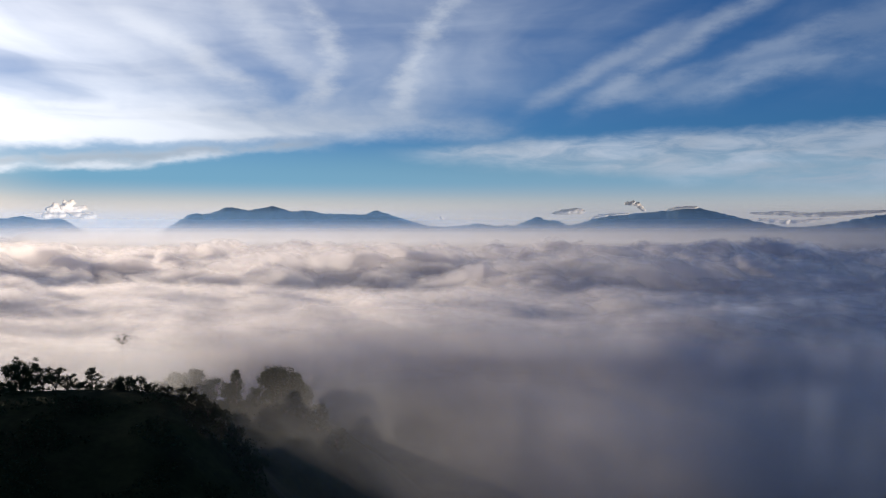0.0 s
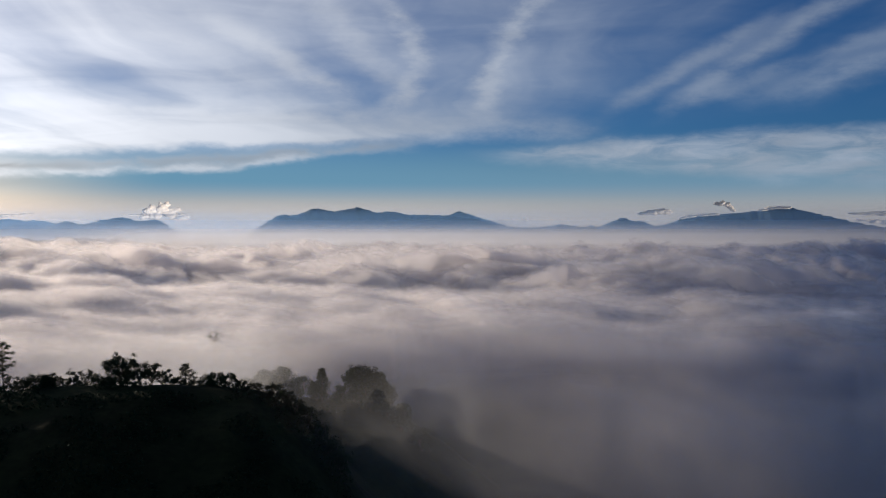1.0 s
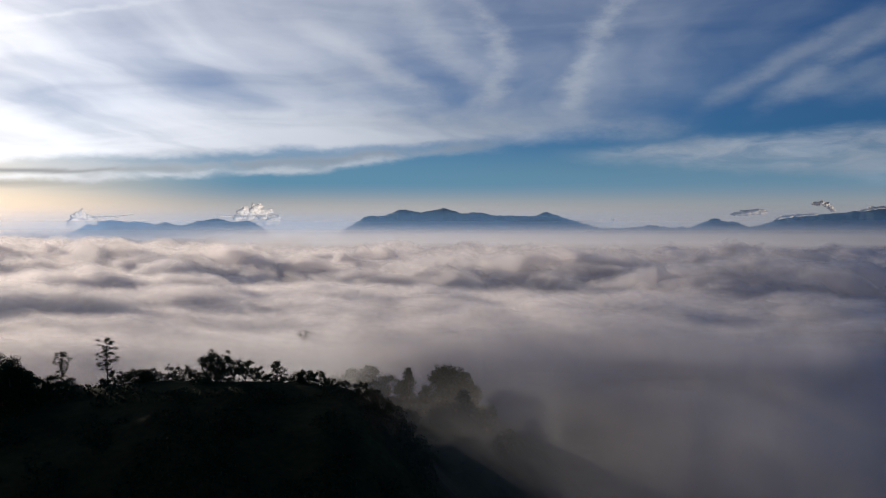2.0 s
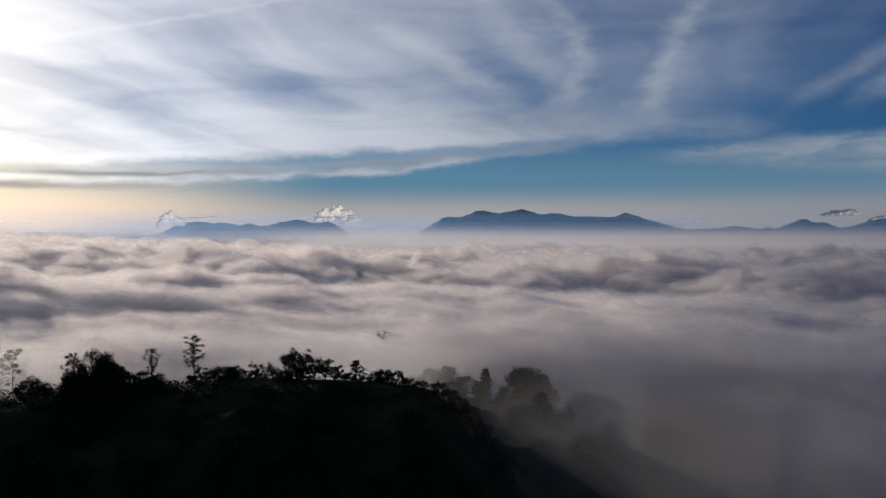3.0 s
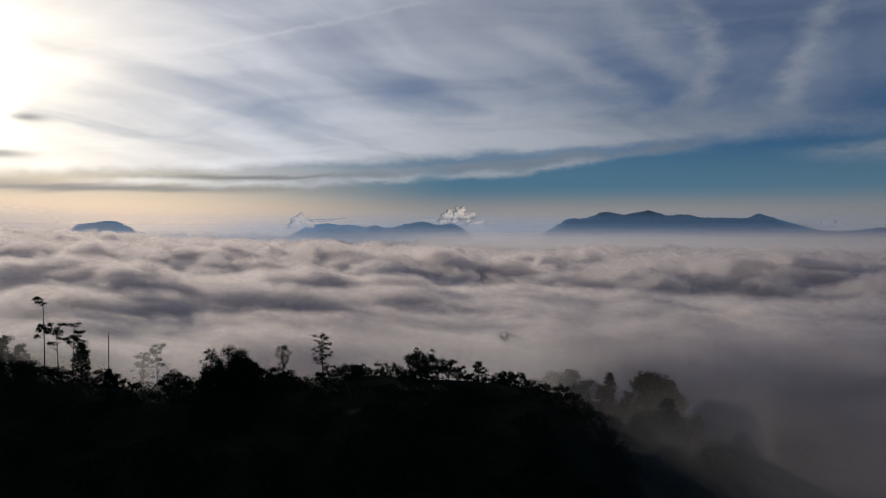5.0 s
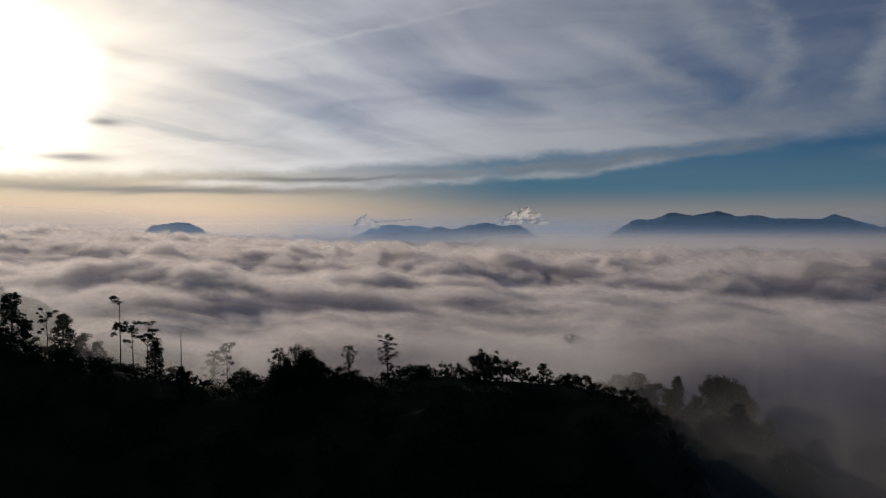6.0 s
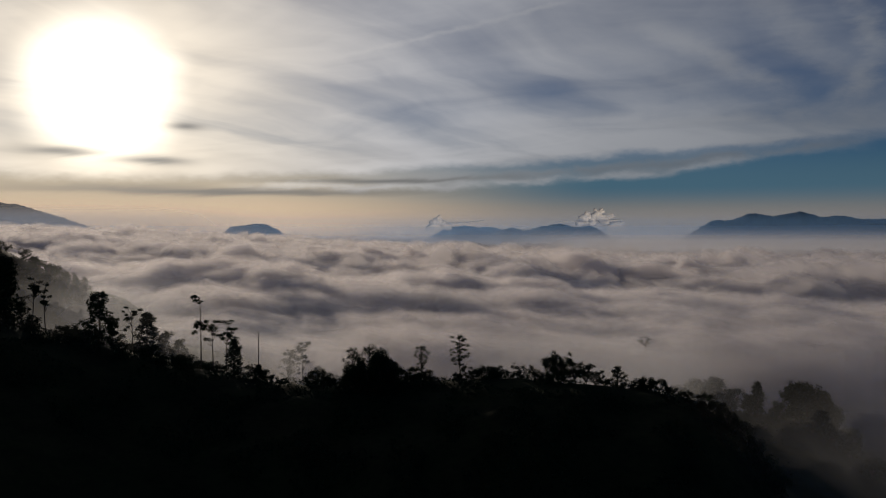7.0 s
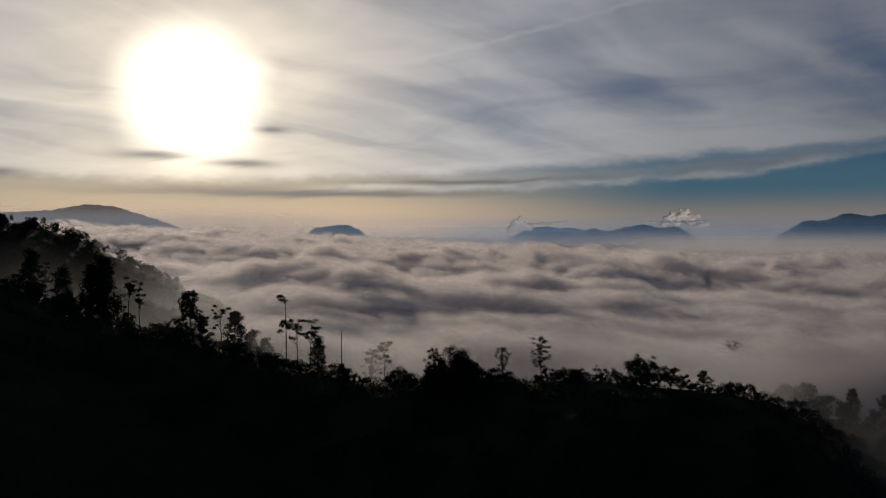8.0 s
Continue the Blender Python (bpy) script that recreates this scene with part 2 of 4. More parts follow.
MID_EL = [(110, -2), (75, -3.2), (67, -4.4), (62, -5.6), (58.5, -6.8), (56, -6.7), (53, -7.0), (50, -7.7), (47, -8.7), (45, -9.8), (42, -12.5), (30, -20)]
SPUR_EL = [(45, -17), (32, -15), (25, -12.0), (20, -11.3), (17, -11.0), (14, -11.1), (11, -11.3), (9, -12.2), (7, -13.6), (4, -15.8), (-5, -23)]


def crest_dist(az):
    return curve_of(az, CREST_D)


def land(x, y):
    """Height of the ground."""
    x, y = np.asarray(x, float), np.asarray(y, float)
    az, d = np.degrees(np.arctan2(-x, y)), np.hypot(x, y) + 1e-6
    d1 = crest_dist(az)
    z1 = EYE_Z + d1 * np.tan(np.radians(curve_of(az, CREST_EL)))
    off1 = d - d1
    near = z1 + 7.5 - np.where(off1 < 0, 0.30, 0.42) * np.sqrt(off1 ** 2 + 18 ** 2)
    z2 = EYE_Z + 640 * np.tan(np.radians(curve_of(az, FAR_EL)))
    off2 = d - 640
    high = z2 + 10 - np.where(off2 < 0, 0.22, 0.5) * np.sqrt(off2 ** 2 + 40 ** 2)
    z3 = EYE_Z + 335 * np.tan(np.radians(curve_of(az, SPUR_EL)))
    z4 = EYE_Z + 450 * np.tan(np.radians(curve_of(az, MID_EL)))
    mid = z4 + 6 - 0.2 * np.sqrt((d - 450) ** 2 + 30 ** 2)
    spur = z3 + 6 - 0.4 * np.sqrt((d - 335) ** 2 + 20 ** 2)
    floor = 8.0 + 0 * d
    k = 6.0
    h = k * np.log(np.exp(np.clip(near / k, -50, 60)) + np.exp(np.clip(high / k, -50, 60)) + np.exp(np.clip(spur / k, -50, 60)) + np.exp(np.clip(mid / k, -50, 60)) + np.exp(floor / k))
    rough = np.clip((h - 15) / 40, 0, 1)
    h = h + rough * (1.6 * fbm(x / 45, y / 45, 3, 5) + 0.35 * fbm(x / 7, y / 7, 2, 9))
    h = h * ease(d, 0, 60)
    return h


def fog_top(x, y):
    """Height of the top of the cloud sea."""
    az, d = np.degrees(np.arctan2(-x, y)), np.hypot(x, y)
    base = EYE_Z - 68 + 10 * ease(d, 250, 600) + 7 * ease(d, 500, 2500) - 40 * ease(d, 1200, 3600)
    base = base + 6 * np.exp(-((az - 12) / 9) ** 2 - ((d - 345) / 75) ** 2)       # mist drawn over the spur
    base = base - 10 * np.exp(-((az - 57) / 6) ** 2 - ((d - 600) / 170) ** 2)
    lift_el = curve_of(az, [(110, 1.6), (75, 1.5), (62, 1.2), (56, 0.75), (47, 0.05), (40, -0.4), (34, -0.75), (27, -1.1), (20, -1.5), (-60, -1.6)])
    bank = EYE_Z + 2400 * np.tan(np.radians(lift_el))
    rise = 0.72 * np.maximum(bank - base, 0) * (0.5 * ease(d, 350, 2400) + 0.5 * np.clip((d - 350) / 2050, 0, 1))
    # long rolls that lie across the valley and trail away to one side, heaped with smaller heads
    u, v = 0.94 * x + 0.34 * y, 0.94 * y - 0.34 * x
    v = v + 0.32 * u
    wu, wv = u + 95 * perlin(u / 240, v / 200, 31) + 34 * perlin(u / 80, v / 70, 33), v + 75 * perlin(u / 240, v / 200, 32) + 30 * perlin(u / 80, v / 70, 34)
    heads = sum(a * (2.4 * np.sqrt(perlin(wu / lu, wv / lv, q) ** 2 + 0.012) - 0.75) for a, lu, lv, q in ((19, 290, 185, 44), (9, 130, 92, 45), (4.0, 60, 48, 46), (1.5, 28, 24, 47)))
    lumps = 24 * perlin(wu / 520, wv / 320, 41) + heads
    lumps = lumps * (0.2 + 1.0 * ease(d, 480, 1150)) * (1 - 0.75 * ease(d, 2000, 3600)) * (1 - 0.4 * ease(az, 26, 52) * ease(d, 600, 1300))
    return base + rise + lumps, rise


# ---- materials ----
def material(name):
    m = bpy.data.materials.new(name)
    m.use_nodes = True
    return m, Net(m.node_tree)


def surface(net, shader):
    net.link(shader, net.n("ShaderNodeOutputMaterial").inputs[0])


def plain_material(name, dark, light, scale, rough=0.9, bump=0.3, bump_scale=4.0):
    m, n = material(name)
    at = n.n("ShaderNodeTexCoord").outputs["Object"]
    a, b = n.noise(at, scale, 5.0, 0.6), n.noise(at, scale * 9, 3.0, 0.6)
    f = n.m("ADD", n.m("MULTIPLY", a, 0.7), n.m("MULTIPLY", b, 0.3))
    col = n.mix(n.step(f, 0.32, 0.68), dark, light)
    bs = n.n("ShaderNodeBsdfPrincipled")
    n.link(col, bs.inputs["Base Color"])
    bs.inputs["Roughness"].default_value = rough
    bs.inputs["Specular IOR Level"].default_value = 0.06
    bp = n.n("ShaderNodeBump")
    bp.inputs["Strength"].default_value = bump
    n.link(n.noise(at, bump_scale, 4.0, 0.6), bp.inputs["Height"])
    n.link(bp.outputs[0], bs.inputs["Normal"])
    surface(n, bs.outputs[0])
    return m


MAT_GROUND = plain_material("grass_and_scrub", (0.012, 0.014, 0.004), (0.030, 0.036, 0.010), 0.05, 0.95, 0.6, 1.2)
# blue of the distance haze is put into the far forest's base colour
MAT_HAZED_FOREST = plain_material("hazed_forest_slope", (0.024, 0.042, 0.062), (0.046, 0.070, 0.092), 0.012, 0.95, 0.3, 0.05)
MAT_BARK = plain_material("bark", (0.05, 0.04, 0.03), (0.11, 0.09, 0.07), 1.5, 0.9, 0.5, 9.0)
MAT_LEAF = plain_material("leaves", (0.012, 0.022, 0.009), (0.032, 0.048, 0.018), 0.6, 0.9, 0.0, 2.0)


RELIEF = 0.7


def fog_material():
    m, n = material("cloud_sea")
    at = n.n("ShaderNodeTexCoord").outputs["Object"]
    thr = n.n("ShaderNodeAttribute", attribute_name="thin").outputs["Fac"]
    split = n.n("ShaderNodeSeparateXYZ", at)
    # trails of mist sink away to one side
    drift = n.n("ShaderNodeCombineXYZ", n.m("MULTIPLY_ADD", split.outputs[2], 1.3, split.outputs[0]), split.outputs[1], split.outputs[2]).outputs[0]
    squeezed = n.v("MULTIPLY", drift, (0.9, 1.0, 1.7))
    big = n.noise(squeezed, 0.0085, 4.0, 0.5, 0.7)
    small = n.noise(squeezed, 0.030, 5.0, 0.58, 0.8)
    much = n.n("ShaderNodeAttribute", attribute_name="much").outputs["Fac"]
    f = n.m("ADD", n.m("MULTIPLY", big, 0.70), n.m("MULTIPLY", small, 0.48))
    alpha = n.m("MULTIPLY", n.step(n.m("SUBTRACT", f, thr), 0.05, 0.33), much)
    # forward scatter imitated: shading normals turned to the origin brighten the mist towards the sun
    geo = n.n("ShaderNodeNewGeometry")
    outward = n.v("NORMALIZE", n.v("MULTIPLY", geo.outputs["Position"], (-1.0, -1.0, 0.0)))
    # added tilt darkens mist away from the sun; puffs catch more or less of it
    sun_tilt = n.v("ADD", outward, tuple(-0.56 * aim(SUN_AZ - 116, 0)))
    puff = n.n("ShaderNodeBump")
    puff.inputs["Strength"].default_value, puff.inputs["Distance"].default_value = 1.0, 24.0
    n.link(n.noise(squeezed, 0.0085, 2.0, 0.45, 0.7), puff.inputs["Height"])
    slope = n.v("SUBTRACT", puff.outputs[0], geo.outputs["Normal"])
    lean = n.v("NORMALIZE", n.v("SUBTRACT", sun_tilt, n.v("SCALE", slope, None, None, RELIEF)))
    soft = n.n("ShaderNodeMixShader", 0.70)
    # shade's blue is put into the diffuse tint, sunlight's warmth into the translucent one
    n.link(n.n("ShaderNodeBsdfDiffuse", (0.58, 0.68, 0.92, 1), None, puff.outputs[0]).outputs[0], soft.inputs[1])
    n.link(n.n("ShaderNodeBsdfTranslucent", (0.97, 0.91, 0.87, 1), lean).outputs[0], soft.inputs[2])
    out = n.n("ShaderNodeMixShader", alpha)
    n.link(n.n("ShaderNodeBsdfTransparent").outputs[0], out.inputs[1])
    n.link(soft.outputs[0], out.inputs[2])
    surface(n, out.outputs[0])
    return m


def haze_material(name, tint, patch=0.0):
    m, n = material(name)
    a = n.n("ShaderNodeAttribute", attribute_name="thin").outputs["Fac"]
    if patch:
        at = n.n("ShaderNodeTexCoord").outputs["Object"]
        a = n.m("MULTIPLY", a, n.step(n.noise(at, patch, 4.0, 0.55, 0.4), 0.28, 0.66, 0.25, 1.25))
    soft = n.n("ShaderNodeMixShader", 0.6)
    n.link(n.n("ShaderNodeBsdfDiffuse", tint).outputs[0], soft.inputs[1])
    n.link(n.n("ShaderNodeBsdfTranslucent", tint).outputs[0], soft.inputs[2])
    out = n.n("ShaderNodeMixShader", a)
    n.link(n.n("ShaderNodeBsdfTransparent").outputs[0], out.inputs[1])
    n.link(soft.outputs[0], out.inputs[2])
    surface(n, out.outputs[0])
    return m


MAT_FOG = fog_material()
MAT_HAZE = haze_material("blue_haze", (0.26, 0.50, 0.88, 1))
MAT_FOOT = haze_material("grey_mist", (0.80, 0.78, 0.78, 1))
MAT_MIST = haze_material("white_mist", (0.9, 0.9, 0.9, 1), 0.016)


# ---- mesh helpers ----
def mesh_from(name, verts, faces, mat, smooth=True, thin=None, much=None):
    me = bpy.data.meshes.new(name)
    me.from_pydata([tuple(v) for v in verts], [], [tuple(f) for f in faces])
    me.materials.append(mat)
    if thin is not None:
        me.attributes.new("thin", "FLOAT", "POINT").data.foreach_set("value", np.asarray(thin, np.float32))
    if much is not None:
        me.attributes.new("much", "FLOAT", "POINT").data.foreach_set("value", np.asarray(much, np.float32))
    if smooth:
        me.polygons.foreach_set("use_smooth", np.ones(len(me.polygons), bool))
    me.update()
    return me


def grid_faces(rows, cols, keep=None, start=0):
    i, j = np.meshgrid(np.arange(rows - 1), np.arange(cols - 1), indexing="ij")
    a = (i * cols + j).ravel()
    f = np.stack([a, a + 1, a + cols + 1, a + cols], 1)
    if keep is not None:
        k = keep.ravel()
        f = f[k[f].any(1)]
    return f + start


# ---- ground: one sheet out to the horizon ----
az_all = np.concatenate([np.arange(-180, -42, 3.0), np.arange(-42, 80, 0.4), np.arange(80, 180.01, 2.5)])
rings = np.concatenate([[0.02, 15, 30, 60, 90, 120, 140], np.arange(150, 420, 4.0), np.arange(420, 800, 8.0), np.geomspace(800, 4930, 30)])
A, D = np.meshgrid(az_all, rings)
gx, gy = -np.sin(np.radians(A)) * D, np.cos(np.radians(A)) * D
gz = land(gx, gy)
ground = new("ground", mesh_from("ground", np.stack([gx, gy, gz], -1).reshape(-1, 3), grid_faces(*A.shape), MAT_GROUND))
tagged(ground, "dark green grassy hill falling into a fog-filled valley", "ground", kind="structure")

# ---- cloud sea: a deep layer, and upright banks of mist one behind another over it ----
fog_az = np.concatenate([np.arange(-120, -36, 4.0), np.arange(-36, 80, 0.36), np.arange(80, 140.01, 4.0)])
fog_rings = np.concatenate([np.arange(190, 420, 6.0), np.geomspace(420, 4900, 190)])
A, D = np.meshgrid(fog_az, fog_rings)
fx, fy = -np.sin(np.radians(A)) * D, np.cos(np.radians(A)) * D
top = fog_top(fx, fy)[0]
below = land(fx, fy)


def clear_slope(az, d):
    """1 where the hill's near face stays free of mist."""
    return ease(az, 14, 27) * ease(crest_dist(az) - d, -22, 10)


def near_thin(az, d):
    """Strength of the mist: it thins out below the drone, most of all on the side away from the hill."""
    side = 1 - ease(az, -2, 22)
    behind = 0.56 * ease(d, 330, 640)
    below_drone = (0.028 + 0.08 * ease(d, 230, 430)) * (0.35 + 0.65 * (1 - ease(az, -14, 4))) + 0.42 * ease(d, 400, 800)
    nose = np.exp(-((az - 11) / 10) ** 2) * (1 - ease(d, 360, 520))
    return (behind * (1 - side) + below_drone * side) * (1 - 0.9 * nose)


verts, faces, thin, much = [], [], [], []
deep_z = top - 32
dense = ease(D, 430, 760) * ease(deep_z - below, 1, 16)     # the mist thins out where it meets the hill
faces.append(grid_faces(*A.shape, keep=dense > 0.004))
verts.append(np.stack([fx, fy, deep_z], -1).reshape(-1, 3))
thin.append(np.full(A.size, -0.6))
much.append(dense.ravel())
start = A.size
bank_az = np.arange(-44, 90.01, 0.3)
bank_s = np.linspace(0, 1, 10)                              # 0 over the crest of a bank, 1 at its foot
dist, number = 190.0, 0
while dist < 4600:
    wave = 1 + 0.03 * fbm(bank_az / 9, bank_az * 0 + number * 0.37, 3, 61)
    dd = dist * wave
    bx, by = -np.sin(np.radians(bank_az)) * dd, np.cos(np.radians(bank_az)) * dd
    bt, rise = fog_top(bx, by)
    S, BX = np.meshgrid(bank_s, bx, indexing="ij")
    BY, BT = np.broadcast_to(by, S.shape), np.broadcast_to(bt, S.shape)
    edge_h = 14 + dist / 120                                 # how far the crest frays out
    bz = BT + edge_h * 0.5 - (edge_h * 0.5 + 40) * S ** 1.3
    t = 0.60 - 0.62 * np.clip((BT + edge_h * 0.5 - bz) / (1.3 * edge_h), 0, 1.4)
    t = t + 1.4 * clear_slope(bank_az, dd)[None, :]
    close = near_thin(bank_az, dd)
    deep = bz - np.broadcast_to(land(bx, by), S.shape)
    strength = (close * (1 - ease(dd, 520, 760)) + 0.74 * ease(dd, 480, 800))[None, :] * ease(deep, -2, 12)
    verts.append(np.stack([BX, BY, bz], -1).reshape(-1, 3))
    thin.append(t.ravel())
    much.append(strength.ravel())
    faces.append(grid_faces(*S.shape, keep=(t < 1.02) & (strength > 0.004), start=start))
    start += S.size
    dist, number = dist * 1.024, number + 1
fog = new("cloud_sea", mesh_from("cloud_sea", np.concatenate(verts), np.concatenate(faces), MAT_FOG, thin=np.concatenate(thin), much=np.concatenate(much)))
tagged(fog, "soft white and grey sea of fog filling the valley", "fog", kind="stuff")


# ---- far mountains ----
def mountain(label, ridge, dist, lo, hi, seed, deep=330):
    az = np.arange(lo, hi + 0.01, 0.09)
    h = curve_fine(az, ridge)
    h = EYE_Z + dist * np.tan(np.radians(h)) + 4.5 * fbm(az * 2.6, az * 0 + seed, 5, seed)
    prof = np.linspace(-1, 1, 23)
    A2, S = np.meshgrid(az, prof)
    dd = dist + deep * S
    x, y = -np.sin(np.radians(A2)) * dd, np.cos(np.radians(A2)) * dd
    base = 40.0
    gully = fbm(x / 70, y / 70, 4, seed + 3)
    ramp = 1 - np.abs(S) ** 1.15
    z = base + (h[None, :] - base) * ramp + 16 * gully * np.sin(np.pi * np.clip(np.abs(S), 0, 1))
    ob = new("mountain", mesh_from("mountain", np.stack([x, y, z], -1).reshape(-1, 3), grid_faces(*A2.shape), MAT_HAZED_FOREST))
    return tagged(ob, label, "mountain", "far mountains", kind="structure")


def curve_fine(az, pairs):
    a = np.array([p[0] for p in pairs], float)
    b = np.array([p[1] for p in pairs], float)
    order = np.argsort(a)
    a, b = a[order], b[order]
    return sum(np.interp(az + o, a, b) for o in (-0.14, 0.0, 0.14)) / 3


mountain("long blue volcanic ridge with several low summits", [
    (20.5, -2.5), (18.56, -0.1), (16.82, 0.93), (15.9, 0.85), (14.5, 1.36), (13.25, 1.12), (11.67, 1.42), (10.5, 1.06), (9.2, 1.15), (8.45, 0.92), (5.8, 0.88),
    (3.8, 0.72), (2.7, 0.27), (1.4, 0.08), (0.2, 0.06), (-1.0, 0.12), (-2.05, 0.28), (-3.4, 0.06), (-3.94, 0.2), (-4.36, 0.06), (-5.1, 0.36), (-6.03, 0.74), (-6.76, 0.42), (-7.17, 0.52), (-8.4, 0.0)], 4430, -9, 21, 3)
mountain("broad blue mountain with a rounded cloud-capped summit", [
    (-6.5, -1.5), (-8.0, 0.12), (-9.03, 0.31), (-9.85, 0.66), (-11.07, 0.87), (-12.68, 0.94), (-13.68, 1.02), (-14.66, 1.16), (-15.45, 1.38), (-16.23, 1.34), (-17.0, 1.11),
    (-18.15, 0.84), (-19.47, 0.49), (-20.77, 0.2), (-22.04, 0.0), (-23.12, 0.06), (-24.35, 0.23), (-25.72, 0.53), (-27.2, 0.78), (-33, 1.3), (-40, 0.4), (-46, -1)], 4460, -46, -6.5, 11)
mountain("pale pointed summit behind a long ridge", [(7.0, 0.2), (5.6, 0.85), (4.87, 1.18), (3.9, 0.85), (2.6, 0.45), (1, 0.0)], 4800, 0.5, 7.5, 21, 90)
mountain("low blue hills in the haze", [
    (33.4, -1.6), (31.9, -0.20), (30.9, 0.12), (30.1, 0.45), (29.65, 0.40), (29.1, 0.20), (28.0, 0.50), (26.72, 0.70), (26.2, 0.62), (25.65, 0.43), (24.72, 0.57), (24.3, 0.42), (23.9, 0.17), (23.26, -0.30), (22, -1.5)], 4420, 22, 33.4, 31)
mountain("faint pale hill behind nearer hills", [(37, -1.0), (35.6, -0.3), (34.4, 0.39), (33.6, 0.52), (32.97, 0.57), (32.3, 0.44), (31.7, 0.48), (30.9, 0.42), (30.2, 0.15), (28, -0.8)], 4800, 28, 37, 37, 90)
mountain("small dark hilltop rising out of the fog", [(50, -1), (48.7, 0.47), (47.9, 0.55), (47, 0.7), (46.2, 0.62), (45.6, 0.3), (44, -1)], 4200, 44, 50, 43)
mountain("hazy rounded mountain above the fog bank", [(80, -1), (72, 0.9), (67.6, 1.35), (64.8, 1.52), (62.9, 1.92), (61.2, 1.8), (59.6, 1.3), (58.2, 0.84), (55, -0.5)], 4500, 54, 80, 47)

# ---- haze in front of the mountains ----
def haze_wall(dist, levels, mat, label, lo=-60, hi=95, fade=0.0):
    az = np.arange(lo, hi + 0.01, 1.0)
    el = np.array([l[0] for l in levels])
    A2, E2 = np.meshgrid(az, el)
    x, y = -np.sin(np.radians(A2)) * dist, np.cos(np.radians(A2)) * dist
    z = EYE_Z + dist * np.tan(np.radians(E2))
    al = np.repeat(np.array([l[1] for l in levels])[:, None], len(az), 1)
    if fade:
        al = al * (ease(az, lo, lo + fade) * (1 - ease(az, hi - fade, hi)))[None, :]
    ob = new("haze_bank", mesh_from("haze_bank", np.stack([x, y, z], -1).reshape(-1, 3), grid_faces(*A2.shape), mat, thin=al.ravel()))
    return tagged(ob, label, "haze", kind="structure")


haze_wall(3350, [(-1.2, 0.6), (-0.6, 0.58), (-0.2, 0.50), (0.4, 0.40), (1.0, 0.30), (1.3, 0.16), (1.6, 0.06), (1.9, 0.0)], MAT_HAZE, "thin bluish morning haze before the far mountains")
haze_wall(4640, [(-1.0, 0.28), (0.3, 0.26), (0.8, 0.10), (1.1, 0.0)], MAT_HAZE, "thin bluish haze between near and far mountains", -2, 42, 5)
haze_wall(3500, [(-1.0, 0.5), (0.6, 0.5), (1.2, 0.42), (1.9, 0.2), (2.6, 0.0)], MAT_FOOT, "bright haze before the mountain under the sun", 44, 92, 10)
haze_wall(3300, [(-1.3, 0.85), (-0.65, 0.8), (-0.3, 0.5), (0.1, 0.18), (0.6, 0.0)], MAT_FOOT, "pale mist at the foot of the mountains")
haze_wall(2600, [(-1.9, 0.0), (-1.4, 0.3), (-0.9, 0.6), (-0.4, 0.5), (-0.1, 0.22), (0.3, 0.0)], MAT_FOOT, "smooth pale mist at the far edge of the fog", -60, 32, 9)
for dist, much in ((460, 0.05), (640, 0.05), (900, 0.05), (1400, 0.06), (2300, 0.10)):
    low = -math.degrees(math.atan(70 / dist))
    haze_wall(dist, [(low, much), (low * 0.72, much), (low * 0.5, much * 0.45), (low * 0.3, 0.0)], MAT_MIST, "thin white mist hanging over the fog")

for dist, lo, hi, much, peak in ((338, 13, 34, 0.16, -8.2), (344, 15, 34, 0.2, -7.6), (205, -8, 23, 0.014, -14.0), (222, -8, 22, 0.018, -13.0), (236, -6, 20, 0.022, -12.0), (290, -2, 26, 0.05, -10.6), (312, -2, 24, 0.06, -9.8), (335, 53, 72, 0.12, -4.8), (380, 55, 72, 0.12, -3.4), (300, 38, 74, 0.06, -7.8), (306, 38, 56, 0.20, -7.4), (345, 40, 63, 0.09, -7.2), (395, 44, 64, 0.14, -5.8), (520, 48, 66, 0.26, -4.2), (585, 48, 65, 0.22, -3.6)):
    haze_wall(dist, [(-28, much * 0.6), (-17, much), (peak - 1.2, much), (peak, much * 0.8), (peak + 1.0, much * 0.45), (peak + 2.0, much * 0.15), (peak + 3.2, 0.0)], MAT_MIST, "veil of mist drifting behind the hill crest", lo, hi, 7)


# ---- small clouds above the mountains ----
def joined(pieces):
    verts, faces = [], []
    for v, f in pieces:
        n = len(verts)
        verts += list(v)
        faces += [tuple(i + n for i in q) for q in f]
    return verts, faces


